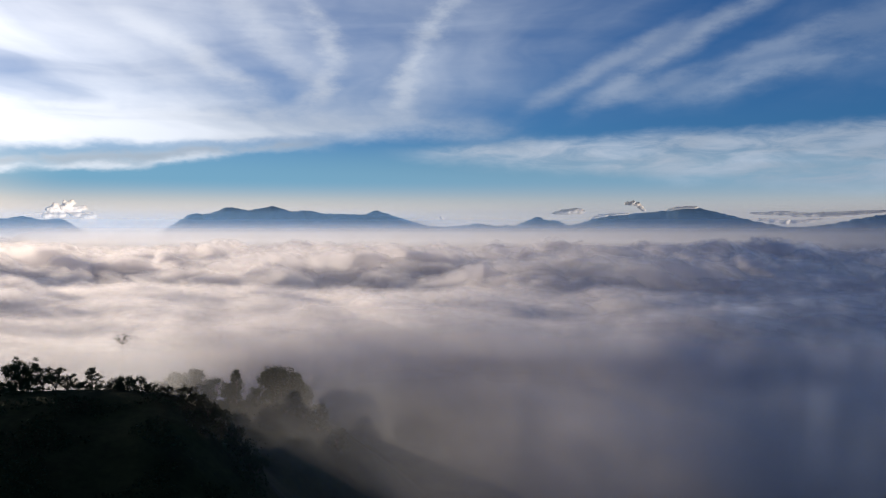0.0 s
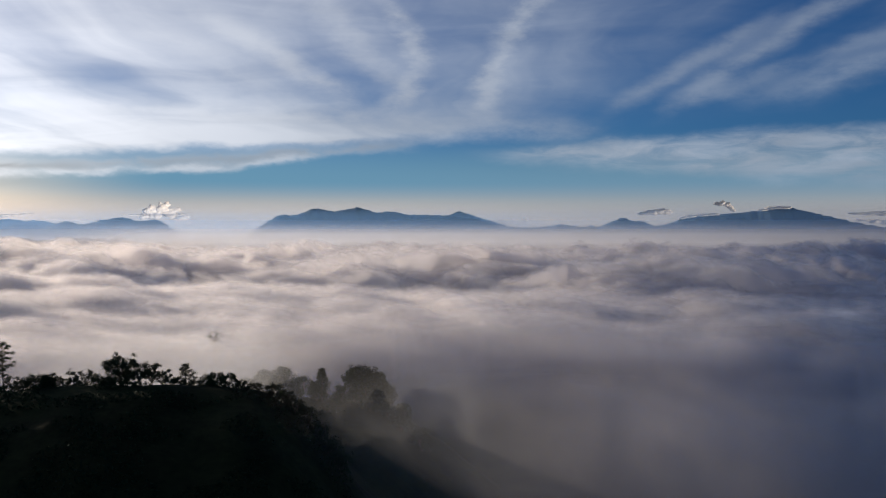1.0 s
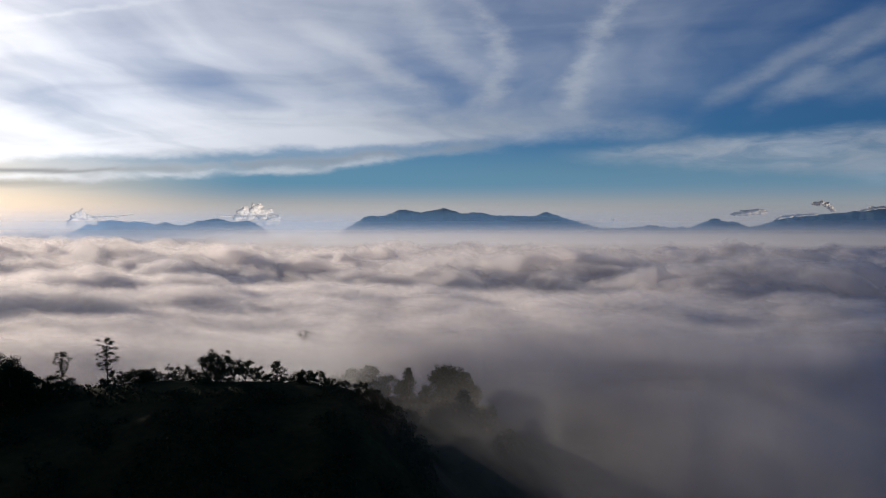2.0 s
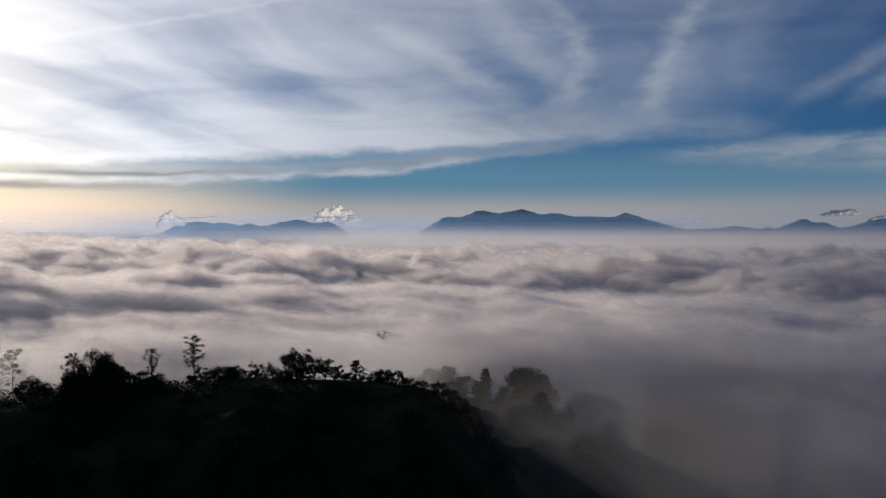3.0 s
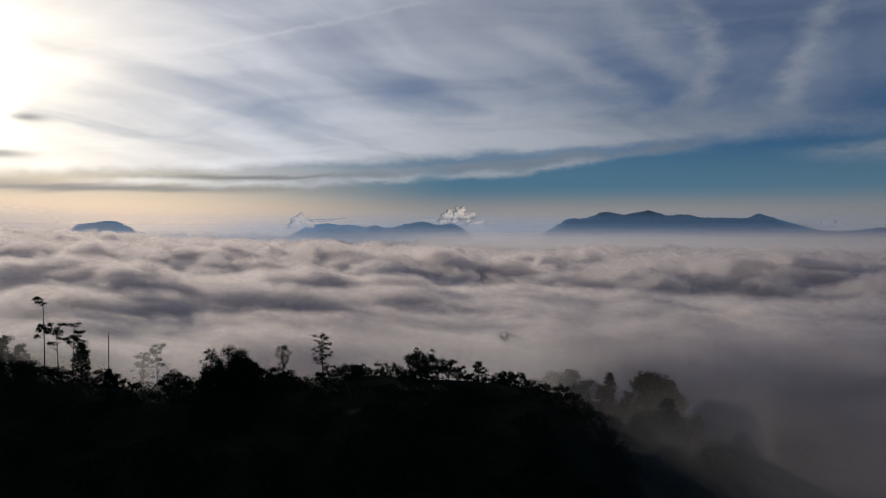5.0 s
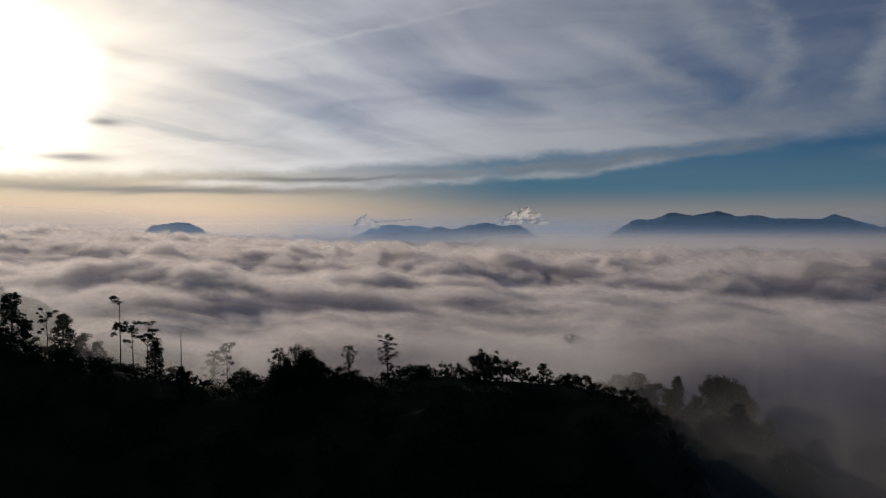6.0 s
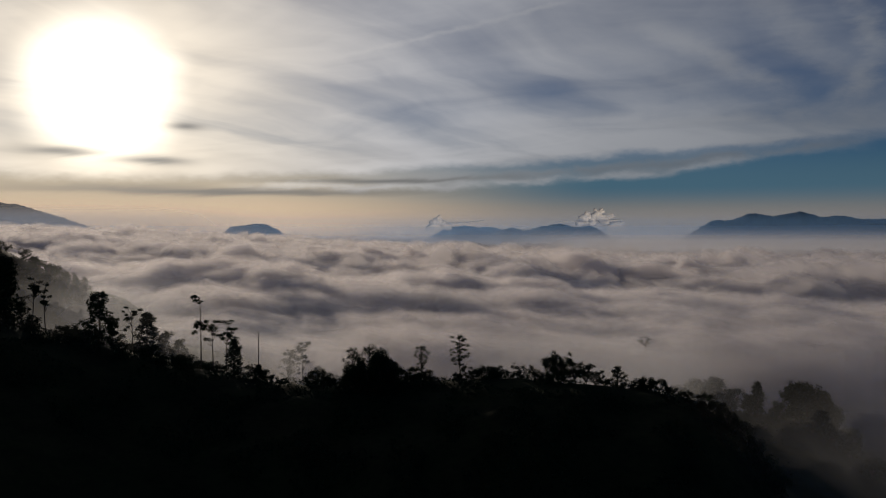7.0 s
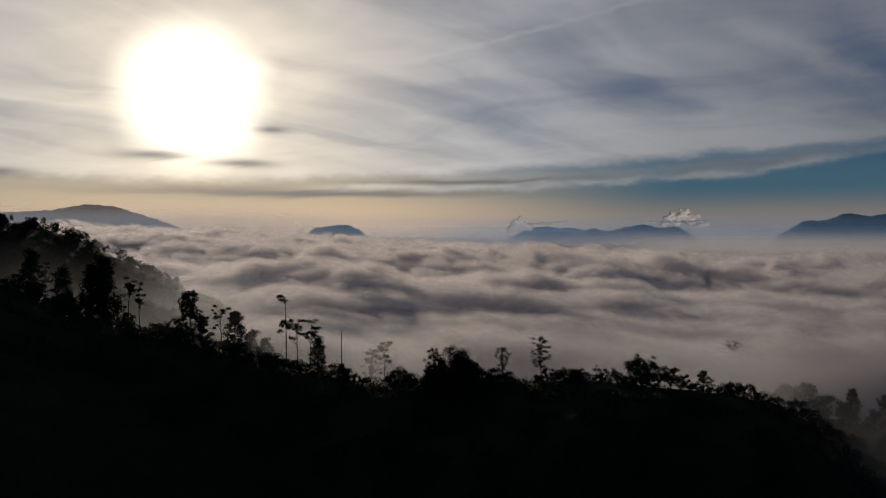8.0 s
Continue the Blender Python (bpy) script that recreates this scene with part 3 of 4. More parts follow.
def cloud_material(name, solid, pale=1.0):
    m, n = material(name)
    at = n.n("ShaderNodeTexCoord").outputs["Object"]
    col = n.mix(n.step(n.noise(at, 0.03, 4.0), 0.35, 0.65), tuple(pale * c for c in (0.92, 0.86, 0.80)), tuple(pale * c for c in (0.98, 0.94, 0.88)))
    bump = n.n("ShaderNodeBump")
    bump.inputs["Strength"].default_value, bump.inputs["Distance"].default_value = 1.0, 12.0
    n.link(n.noise(at, 0.05, 5.0, 0.6), bump.inputs["Height"])
    soft = n.n("ShaderNodeMixShader", 0.6)
    n.link(n.n("ShaderNodeBsdfDiffuse", col, None, bump.outputs[0]).outputs[0], soft.inputs[1])
    n.link(n.n("ShaderNodeBsdfTranslucent", col, bump.outputs[0]).outputs[0], soft.inputs[2])
    out = n.n("ShaderNodeMixShader", n.step(n.noise(at, 0.035, 5.0, 0.6, 0.5), 0.3, 0.52, 0.45, 0.95) if solid == 1 else solid)
    n.link(n.n("ShaderNodeBsdfTransparent").outputs[0], out.inputs[1])
    n.link(soft.outputs[0], out.inputs[2])
    surface(n, out.outputs[0])
    return m


MAT_CLOUD = cloud_material("cumulus", 1)
MAT_GREY = cloud_material("grey_cloud", 1, 0.75)
MAT_SMOKE = cloud_material("smoke", 0.6)


def cloud(label, lumps, dist=4600, squash=0.75, mat=None, heads=9):
    """One billowing skin over a heap of heads. Lumps: azimuth, elevation and radius in degrees; each carries smaller heads."""
    k = radians(1) * dist
    first = aim(lumps[0][0], lumps[0][1]) * dist + Vector((0, 0, EYE_Z))
    side, away = aim(lumps[0][0] - 90, 0), aim(lumps[0][0], 0)
    pick = random.Random(int(lumps[0][0] * 10))
    balls = []
    for a, e, r in lumps:
        c, r = aim(a, e) * dist + Vector((0, 0, EYE_Z)) - first, r * k
        r = r / squash                                        # wider than high
        balls.append((c, r * 0.85))
        for _ in range(heads):
            t, q = pick.uniform(-0.6, 3.74), pick.uniform(0.5, 1.0)
            balls.append((c + (side * math.cos(t) + Vector((0, 0, squash)) * math.sin(t)) * r * q + away * r * pick.uniform(-0.5, 0.1), r * pick.uniform(0.22, 0.42)))
    middle = sum((c for c, r in balls), Vector()) / len(balls)
    wide = max((c - middle).dot(side) for c, r in balls) - min((c - middle).dot(side) for c, r in balls)
    high = max((c - middle).z for c, r in balls) - min((c - middle).z for c, r in balls)
    centres = np.array([tuple(c - middle) for c, r in balls]) / np.array((1, 1, squash))
    radii = np.array([r for c, r in balls])
    bm = bmesh.new()
    bmesh.ops.create_icosphere(bm, subdivisions=6, radius=1.0)
    bmesh.ops.delete(bm, geom=[v for v in bm.verts if v.co.dot(away) > 0.12], context="VERTS")
    for v in bm.verts:
        p = side * v.co.dot(side) * max(wide, high) + Vector((0, 0, v.co.z * max(high, 0.2 * wide))) + away * v.co.dot(away) * high
        d = np.array(tuple(Vector((p.x, p.y, p.z / squash)).normalized()))
        b = centres @ d                                       # outermost skin of the heap in this direction
        inside = b * b - (centres ** 2).sum(1) + radii ** 2
        hit = inside > 0
        best = max(1.0, float((b[hit] + np.sqrt(inside[hit])).max())) if hit.any() else 1.0
        v.co = middle + Vector((d[0], d[1], d[2] * squash)) * best * (1 + 0.03 * noise.noise(Vector(d) * best / k * 14))
    bmesh.ops.smooth_vert(bm, verts=bm.verts, factor=0.5, use_axis_x=True, use_axis_y=True, use_axis_z=True)
    me = bpy.data.meshes.new("cloud")
    bm.to_mesh(me)
    bm.free()
    me.materials.append(mat or MAT_CLOUD)
    me.polygons.foreach_set("use_smooth", np.ones(len(me.polygons), bool))
    ob = new("cloud", me)
    ob.location = first
    return tagged(ob, label, "cloud", "small clouds near the horizon")


cloud("bright cumulus heaped over low blue hills", [(25.1, 1.05, 0.34), (24.9, 1.3, 0.24), (24.25, 1.28, 0.36), (24.0, 1.5, 0.20), (24.6, 0.85, 0.36), (23.7, 0.9, 0.34), (25.4, 0.7, 0.24), (23.3, 1.2, 0.18)], squash=0.95, heads=12)
cloud("flat pale shelf of cloud beside a cumulus", [(26.6, 0.82, 0.05), (26.0, 0.84, 0.07), (25.4, 0.86, 0.07), (24.8, 0.88, 0.08), (24.0, 0.89, 0.09), (23.3, 0.9, 0.09), (22.8, 0.9, 0.06)], squash=0.25, heads=6)
cloud("faint pillar of cloud below a flat shelf", [(23.2, 0.6, 0.26), (22.9, 0.35, 0.24), (23.5, 0.4, 0.22), (22.8, 0.7, 0.2)], mat=MAT_SMOKE)
cloud("small bright cumulus standing on the haze", [(35.2, 0.55, 0.36), (34.85, 0.92, 0.32), (35.1, 0.8, 0.26), (34.5, 0.6, 0.3), (34.2, 0.45, 0.26), (35.5, 0.35, 0.2)], squash=0.95, heads=12)
cloud("thin streak of cloud beside a cumulus", [(34.0, 0.75, 0.08), (33.4, 0.74, 0.09), (32.8, 0.78, 0.07), (32.2, 0.86, 0.05), (31.8, 0.92, 0.03)], squash=0.25, heads=5)
cloud("small grey flat cloud above the mountains", [(-7.3, 0.96, 0.14), (-7.6, 0.99, 0.18), (-8.0, 1.02, 0.22), (-8.4, 1.08, 0.22), (-8.8, 1.03, 0.18)], 4350, 0.5, MAT_GREY)
cloud("small dark hooked cloud above the mountains", [(-11.9, 1.58, 0.13), (-12.25, 1.58, 0.18), (-12.55, 1.5, 0.17), (-12.8, 1.32, 0.15), (-12.95, 1.15, 0.12)], 4350, 0.7, MAT_GREY)
cloud("long low grey cloud along the mountain", [(-19.4, 0.86, 0.1), (-20.0, 0.88, 0.14), (-20.7, 0.86, 0.16), (-21.5, 0.84, 0.17), (-22.3, 0.80, 0.18), (-23.1, 0.78, 0.18), (-23.9, 0.78, 0.18), (-24.7, 0.80, 0.17), (-25.5, 0.86, 0.16), (-26.3, 0.92, 0.14), (-27.0, 0.98, 0.12)], 4900, 0.35, MAT_GREY, 6)
cloud("white cloud lying in the mountain saddle", [(-20.2, 0.48, 0.10), (-20.9, 0.40, 0.14), (-21.6, 0.34, 0.16), (-22.3, 0.34, 0.15), (-23.0, 0.42, 0.12), (-23.6, 0.5, 0.08)], 4900, 0.4, None, 6)
cloud("thin cap of cloud on a summit", [(-14.6, 1.14, 0.08), (-15.1, 1.24, 0.11), (-15.6, 1.30, 0.12), (-16.1, 1.28, 0.10)], 4440, 0.3, None, 5)
cloud("thin cloud lying along a mountain shoulder", [(-9.8, 0.66, 0.08), (-10.4, 0.78, 0.11), (-11.0, 0.86, 0.11), (-11.7, 0.90, 0.10)], 4430, 0.3, None, 5)
cloud("thin column of pale smoke rising behind the ridge", [(0.45, 0.28, 0.07), (0.42, 0.42, 0.09), (0.36, 0.58, 0.11), (0.5, 0.7, 0.08)], 4400, 0.9, MAT_SMOKE)
cloud("faint wisp of smoke rising behind the ridge", [(1.05, 0.3, 0.05), (1.12, 0.45, 0.07), (1.2, 0.6, 0.08)], 4400, 0.9, MAT_SMOKE)


# ---- trees ----
def tube(path, radii, sides=6):
    verts, faces = [], []
    for i, (p, r) in enumerate(zip(path, radii)):
        d = (path[min(i + 1, len(path) - 1)] - path[max(i - 1, 0)]).normalized()
        a = d.orthogonal().normalized()
        b = d.cross(a)
        for k in range(sides):
            t = 2 * math.pi * k / sides
            verts.append(p + r * (math.cos(t) * a + math.sin(t) * b))
    for i in range(len(path) - 1):
        for k in range(sides):
            q = i * sides
            faces.append((q + k, q + (k + 1) % sides, q + sides + (k + 1) % sides, q + sides + k))
    faces.append(tuple(range((len(path) - 1) * sides, len(path) * sides)))
    return verts, faces


leaf_share = [1.0]


def leaf_cloud(rng, clumps, size):
    """Leaf sprays in soft-edged clumps: (centre, radius, flatness, count)."""
    verts, faces = [], []
    for c, r, flat, count in clumps:
        for _ in range(max(3, int(count * leaf_share[0]))):
            d = Vector((rng.gauss(0, 1), rng.gauss(0, 1), rng.gauss(0, 1))).normalized() * r * rng.random() ** 0.4
            d.z *= flat
            p = Vector(c) + d
            a = Vector((rng.gauss(0, 1), rng.gauss(0, 1), rng.gauss(0, 0.7))).normalized()
            b = a.cross(Vector((rng.gauss(0, 1), rng.gauss(0, 1), rng.gauss(0, 1)))).normalized()
            s = size * rng.uniform(0.55, 1.35) / leaf_share[0] ** 0.4
            n = len(verts)
            verts += [p - a * s, p + b * s * 0.45 - a * 0.1 * s, p + a * s, p - b * s * 0.45 + a * 0.15 * s]
            faces.append((n, n + 1, n + 2, n + 3))
    return verts, faces


def part(name, data, mat, parent, smooth=True, label=""):
    ob = new(name, mesh_from(name, data[0], data[1], mat, smooth))
    ob.parent = parent
    return tagged(ob, label)


def limb(rng, start, end, r0, r1, sag=0.08, steps=5):
    way = end - start
    side = Vector((rng.gauss(0, 1), rng.gauss(0, 1), rng.gauss(0, 0.4))) * way.length * sag
    path = [start + way * (i / steps) + side * math.sin(math.pi * i / steps) for i in range(steps + 1)]
    return tube(path, [r0 + (r1 - r0) * i / steps for i in range(steps + 1)], 5)


def slender_tree(rng, h):
    """Tall thin tree with a loose, airy crown in tiers."""
    lean = Vector((rng.gauss(0, 0.03), rng.gauss(0, 0.03), 1)) * h
    wood, clumps = [limb(rng, Vector((0, 0, -0.5)), lean * 0.97, 0.016 * h, 0.004 * h, 0.015, 8)], []
    for i in range(58):
        u = 0.38 + 0.60 * (i + rng.random() * 0.6) / 58
        a = i * 2.4 + rng.uniform(-0.4, 0.4)
        reach = h * 0.21 * math.sqrt(max(0.04, 1 - ((u - 0.70) / 0.34) ** 2)) * rng.uniform(0.15, 1.05)
        tip = lean * u + Vector((math.cos(a) * reach, math.sin(a) * reach, 0.06 * h * rng.uniform(0.2, 1.2)))
        wood.append(limb(rng, lean * (u - 0.03), tip, 0.006 * h, 0.002 * h, 0.1, 4))
        if rng.random() < 0.86:
            clumps.append((tip, h * rng.uniform(0.03, 0.065), 0.5, rng.randint(30, 54)))
    clumps.append((lean * 0.985, h * 0.05, 0.7, 45))
    return joined(wood), leaf_cloud(rng, clumps, 0.014 * h)


def clump_tree(rng, h, wide=0.75):
    """Forked tree whose limbs carry separate rounded clumps."""
    wood, clumps = [], []
    fork = Vector((0, 0, h * 0.28))
    wood.append(limb(rng, Vector((0, 0, -0.6)), fork, 0.03 * h, 0.022 * h, 0.03, 4))
    for i in range(11):
        a = i * 2.4 + rng.uniform(-0.5, 0.5)
        rise = rng.uniform(0.42, 0.90)
        out = wide * 0.46 * h * math.sqrt(max(0.08, 1 - ((rise - 0.55) / 0.42) ** 2)) * rng.uniform(0.45, 1.0)
        tip = Vector((math.cos(a) * out, math.sin(a) * out, h * rise))
        wood.append(limb(rng, fork, tip, 0.014 * h, 0.004 * h, 0.10, 5))
        r = h * rng.uniform(0.09, 0.15)
        clumps.append((tip, r, 0.9, int(150 * rng.uniform(0.7, 1.2))))
        for _ in range(3):
            q = tip + Vector((rng.gauss(0, 1), rng.gauss(0, 1), rng.gauss(0, 0.6))) * r * 0.8
            clumps.append((q, r * 0.55, 0.85, 60))
    return joined(wood), leaf_cloud(rng, clumps, 0.022 * h)


def round_bush(rng, h, wide=1.2):
    """Dense bush or low tree with leaves to the ground."""
    wood, clumps = [], []
    for i in range(5):
        a = i * 1.26 + rng.uniform(-0.3, 0.3)
        wood.append(limb(rng, Vector((0.05 * h * math.cos(a), 0.05 * h * math.sin(a), -0.4)), Vector((math.cos(a) * 0.25 * wide * h, math.sin(a) * 0.25 * wide * h, h * 0.7)), 0.025 * h, 0.008 * h, 0.1, 4))
    for i in range(52):
        a, u = rng.uniform(0, 6.28), rng.random() ** 0.6
        z = rng.uniform(0.05, 0.86)
        out = 0.5 * wide * h * math.sqrt(max(0.05, 1 - (z - 0.25) ** 2 / 0.56)) * u
        clumps.append((Vector((math.cos(a) * out, math.sin(a) * out, z * h)), h * rng.uniform(0.11, 0.21), 0.8, rng.randint(60, 110)))
    return joined(wood), leaf_cloud(rng, clumps, 0.034 * h)


def plume_tree(rng, h):
    """Bare thin stem with a few tufts of leaves."""
    lean = Vector((rng.gauss(0, 0.02), rng.gauss(0, 0.02), 1)) * h
    wood, clumps = [limb(rng, Vector((0, 0, -0.5)), lean, 0.010 * h, 0.004 * h, 0.015, 8)], []
    for u, n in ((0.98, 4), (0.66, 5), (0.58, 4), (0.12, 3)):
        for i in range(n):
            a = rng.uniform(0, 6.28)
            reach = h * rng.uniform(0.04, 0.13)
            tip = lean * u + Vector((math.cos(a) * reach, math.sin(a) * reach, rng.uniform(-0.06, 0.02) * h))
            wood.append(limb(rng, lean * u, tip, 0.004 * h, 0.002 * h, 0.1, 3))
            clumps.append((tip, h * rng.uniform(0.025, 0.045), 0.7, 40))
    return joined(wood), leaf_cloud(rng, clumps, 0.018 * h)


def tuft_tree(rng, h, wide=0.34):
    """Thin bare stem under a loose flat-topped crown."""
    lean = Vector((rng.gauss(0, 0.03), rng.gauss(0, 0.03), 1)) * h
    wood, clumps = [limb(rng, Vector((0, 0, -0.5)), lean * 0.95, 0.013 * h, 0.004 * h, 0.02, 8)], []
    for i in range(13):
        u = 0.56 + 0.42 * rng.random()
        a = i * 2.4 + rng.uniform(-0.6, 0.6)
        reach = 0.5 * wide * h * rng.uniform(0.2, 1.0)
        tip = lean * u + Vector((math.cos(a) * reach, math.sin(a) * reach, 0.05 * h))
        wood.append(limb(rng, lean * (u - 0.08), tip, 0.006 * h, 0.002 * h, 0.1, 4))
        clumps.append((tip, h * rng.uniform(0.04, 0.075), 0.5, rng.randint(40, 70)))
    return joined(wood), leaf_cloud(rng, clumps, 0.019 * h)


def umbrella_tree(rng, h, wide=0.21):
    """Tall bare stem with a small open crown of spreading twigs at its very top."""
    lean = Vector((rng.gauss(0, 0.01), rng.gauss(0, 0.01), 1)) * h
    wood, clumps = [limb(rng, Vector((0, 0, -0.5)), lean * 0.9, 0.003 * h, 0.002 * h, 0.01, 8)], []
    for i in range(17):
        a = i * 2.4 + rng.uniform(-0.4, 0.4)
        reach = 0.5 * wide * h * rng.uniform(0.35, 1.0)
        tip = lean * (0.985 - 0.10 * (reach / (0.5 * wide * h)) ** 2 * rng.uniform(0.4, 1.2)) + Vector((math.cos(a) * reach, math.sin(a) * reach, 0))
        wood.append(limb(rng, lean * rng.uniform(0.84, 0.9), tip, 0.0025 * h, 0.001 * h, 0.08, 4))
        clumps.append((tip, h * rng.uniform(0.010, 0.018), 0.5, rng.randint(10, 18)))
    return joined(wood), leaf_cloud(rng, clumps, 0.009 * h)


def dense_tree(rng, h, wide=0.5):
    """Tall tree, thickly leaved in uneven tiers over a short trunk."""
    wood, clumps = [limb(rng, Vector((0, 0, -0.6)), Vector((0, 0, h * 0.95)), 0.025 * h, 0.005 * h, 0.02, 7)], []
    for i in range(36):
        u = 0.18 + 0.78 * i / 35
        a = i * 2.4 + rng.uniform(-0.5, 0.5)
        out = 0.5 * wide * h * rng.uniform(0.3, 1.0) * (1.0 - 0.75 * max(0, (u - 0.55) / 0.45))
        tip = Vector((math.cos(a) * out, math.sin(a) * out, u * h))
        wood.append(limb(rng, Vector((0, 0, (u - 0.06) * h)), tip, 0.008 * h, 0.003 * h, 0.1, 3))
        clumps.append((tip, h * rng.uniform(0.06, 0.12), 0.65, rng.randint(70, 110)))
    return joined(wood), leaf_cloud(rng, clumps, 0.024 * h)


def spot(az, d):
    a = radians(az)
    x, y = -math.sin(a) * d, math.cos(a) * d
    return Vector((x, y, float(land(np.array([x]), np.array([y]))[0])))


MAKERS = {"slender": (slender_tree, "tree", "tall slender dark tree with an airy crown"),
          "clump": (clump_tree, "tree", "dark forked tree with rounded leaf clumps"),
          "bush": (round_bush, "bush", "dense dark green bush on the hill"),
          "plume": (plume_tree, "tree", "very tall bare-stemmed tree with leafy tufts"),
          "tuft": (tuft_tree, "tree", "thin-stemmed dark tree with a loose flat crown"),
          "umbrella": (umbrella_tree, "tree", "bare-stemmed tree with a small open crown"),
          "dense": (dense_tree, "tree", "tall thickly leaved dark tree on the slope")}
count_made = [0]


def grow(kind, az, d, h, wide=None, label="", group="trees on the hill crest"):
    maker, category, usual = MAKERS[kind]
    count_made[0] += 1
    rng = random.Random(100 + count_made[0] * 7)
    wood, leaves = maker(rng, h, wide) if wide else maker(rng, h)
    root = new(category)
    root.location = spot(az, d)
    root.rotation_euler = (0, 0, rng.uniform(0, 6.28))
    part("trunk" if kind != "bush" else "stems", wood, MAT_BARK, root)
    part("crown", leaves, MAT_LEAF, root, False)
    return tagged(root, label or usual, category, group)


def crest(az, back=2.0):
    return float(crest_dist(np.array([az]))[0]) + back


# along the grassy crest, from the nose of the hill to the open slope
for kind, az, back, h, wide in [
        ("bush", 33.66, 1, 3.0, 0.95), ("clump", 33.03, 3, 4.8, 0.8), ("bush", 32.3, 2, 4.0, 1.2), ("bush", 31.6, 1, 4.4, 1.3), ("bush", 30.95, 2, 3.9, 1.2),
        ("clump", 29.95, 2, 4.8, 1.0), ("bush", 29.5, 1, 2.8, 1.5), ("clump", 28.95, 2, 4.8, 0.9), ("clump", 28.35, 2, 4.4, 1.0), ("bush", 28.0, 1, 3.2, 1.4),
        ("clump", 27.35, 2, 7.6, 0.7), ("clump", 26.85, 2, 8.8, 0.75), ("bush", 26.6, 1, 4.2, 1.2), ("bush", 27.4, 1, 3.6, 1.3), ("clump", 25.75, 2, 7.6, 0.62),
        ("clump", 25.0, 2, 6.7, 0.85), ("clump", 24.35, 2, 5.4, 0.9), ("bush", 23.75, 1, 3.4, 1.2), ("dense", 22.95, 2, 6.2, 0.72), ("bush", 22.4, 1, 2.8, 1.5),
        ("bush", 21.5, 2, 4.0, 1.2), ("bush", 20.9, 1, 4.4, 1.2), ("clump", 20.2, 2, 4.8, 0.7), ("bush", 19.5, 1, 3.4, 1.3), ("bush", 18.6, 1, 3.2, 1.5), ("bush", 17.3, -3, 3.6, 1.5),
        ("bush", 15.9, -6, 3.8, 1.5), ("bush", 16.5, -1, 3.6, 1.2), ("bush", 15.1, -2, 4.2, 1.3), ("bush", 14.3, -4, 4.0, 1.4), ("bush", 13.6, -8, 4.4, 1.4), ("bush", 12.9, -10, 4.2, 1.5), ("bush", 36.6, 1, 4.8, 1.1), ("bush", 35.87, 1, 3.8, 1.2), ("bush", 37.3, -2, 3.4, 1.4), ("bush", 35.2, 1, 2.2, 1.6),
        ("bush", 43.27, 2, 5.2, 1.2), ("bush", 42.3, 3, 4.4, 1.0), ("bush", 45.6, 2, 2.6, 1.8), ("bush", 47.4, 2, 5.4, 1.2), ("bush", 46.75, 3, 4.4, 1.3),
        ("bush", 48.4, 3, 3.4, 1.8), ("bush", 49.6, 3, 3.2, 1.8)]:
    grow(kind, az, crest(az, back), h * (1.22 if kind == "clump" else 1.3), wide)
leaf_share[0] = 2.6
grow("slender", 33.50, crest(33.50, 2), 14.6, None)
grow("slender", 36.15, crest(36.15, 8), 11.8, None)
leaf_share[0] = 3.0
grow("bush", 39.45, crest(39.45, -10), 13.4, 1.0, "large dense broad-crowned tree on the hill brow")
leaf_share[0] = 1.0
grow("bush", 38.6, crest(38.6, -10), 10.0, 1.0, "dense round-topped bush beside the large tree")
grow("bush", 40.4, crest(40.4, -10), 10.4, 0.9, "dense round-topped bush beside the large tree")
grow("bush", 37.95, crest(37.95, -9), 6.5, 1.2, "dense broad bush beside the large tree")
grow("bush", 41.1, crest(41.1, -9), 6.0, 1.0, "dense broad bush beside the large tree")
grow("slender", 40.75, crest(40.75, -11), 12.9, None, "thin-topped tree against a large dense crown")
fill = random.Random(12)
for i in range(40):
    az = 16.5 + 34 * i / 40 + fill.uniform(-0.3, 0.3)
    if 33.9 < az < 35.0 or 41.5 < az < 46.5:
        continue
    grow("bush", az, crest(az, fill.uniform(-3, 5)), fill.uniform(0.9, 1.9), fill.uniform(1.4, 2.4), group="bushes along the crest")
# behind the crest, in the mist
for kind, az, d, h, wide in [
        ("tuft", 44.0, 318, 22.0, 0.32), ("slender", 45.1, 330, 21.0, None), ("dense", 43.0, 330, 17.0, 0.5), ("dense", 47.9, 380, 14.0, 0.6),
        ("plume", 50.72, 294, 25.5, None), ("tuft", 49.94, 294, 18.5, 0.45), ("tuft", 49.1, 292, 19.0, 0.3), ("dense", 48.62, 292, 14.5, 0.42), ("bush", 50.8, 300, 4.0, 1.8),
        ("bush", 52.0, 302, 3.2, 2.0), ("dense", 54.0, 318, 17.0, 0.5), ("tuft", 54.9, 322, 18.0, 0.4), ("dense", 52.1, 325, 12.0, 0.7), ("clump", 53.0, 328, 14.0, 0.6)]:
    grow(kind, az, d, h, wide, group="trees behind the crest")
grow("umbrella", 21.1, 345.5, EYE_Z + 345.5 * math.tan(radians(-6.66)) - spot(21.1, 345.5).z, None, "pale slender tree almost lost in the mist", "trees behind the crest")
leaf_share[0] = 1.0
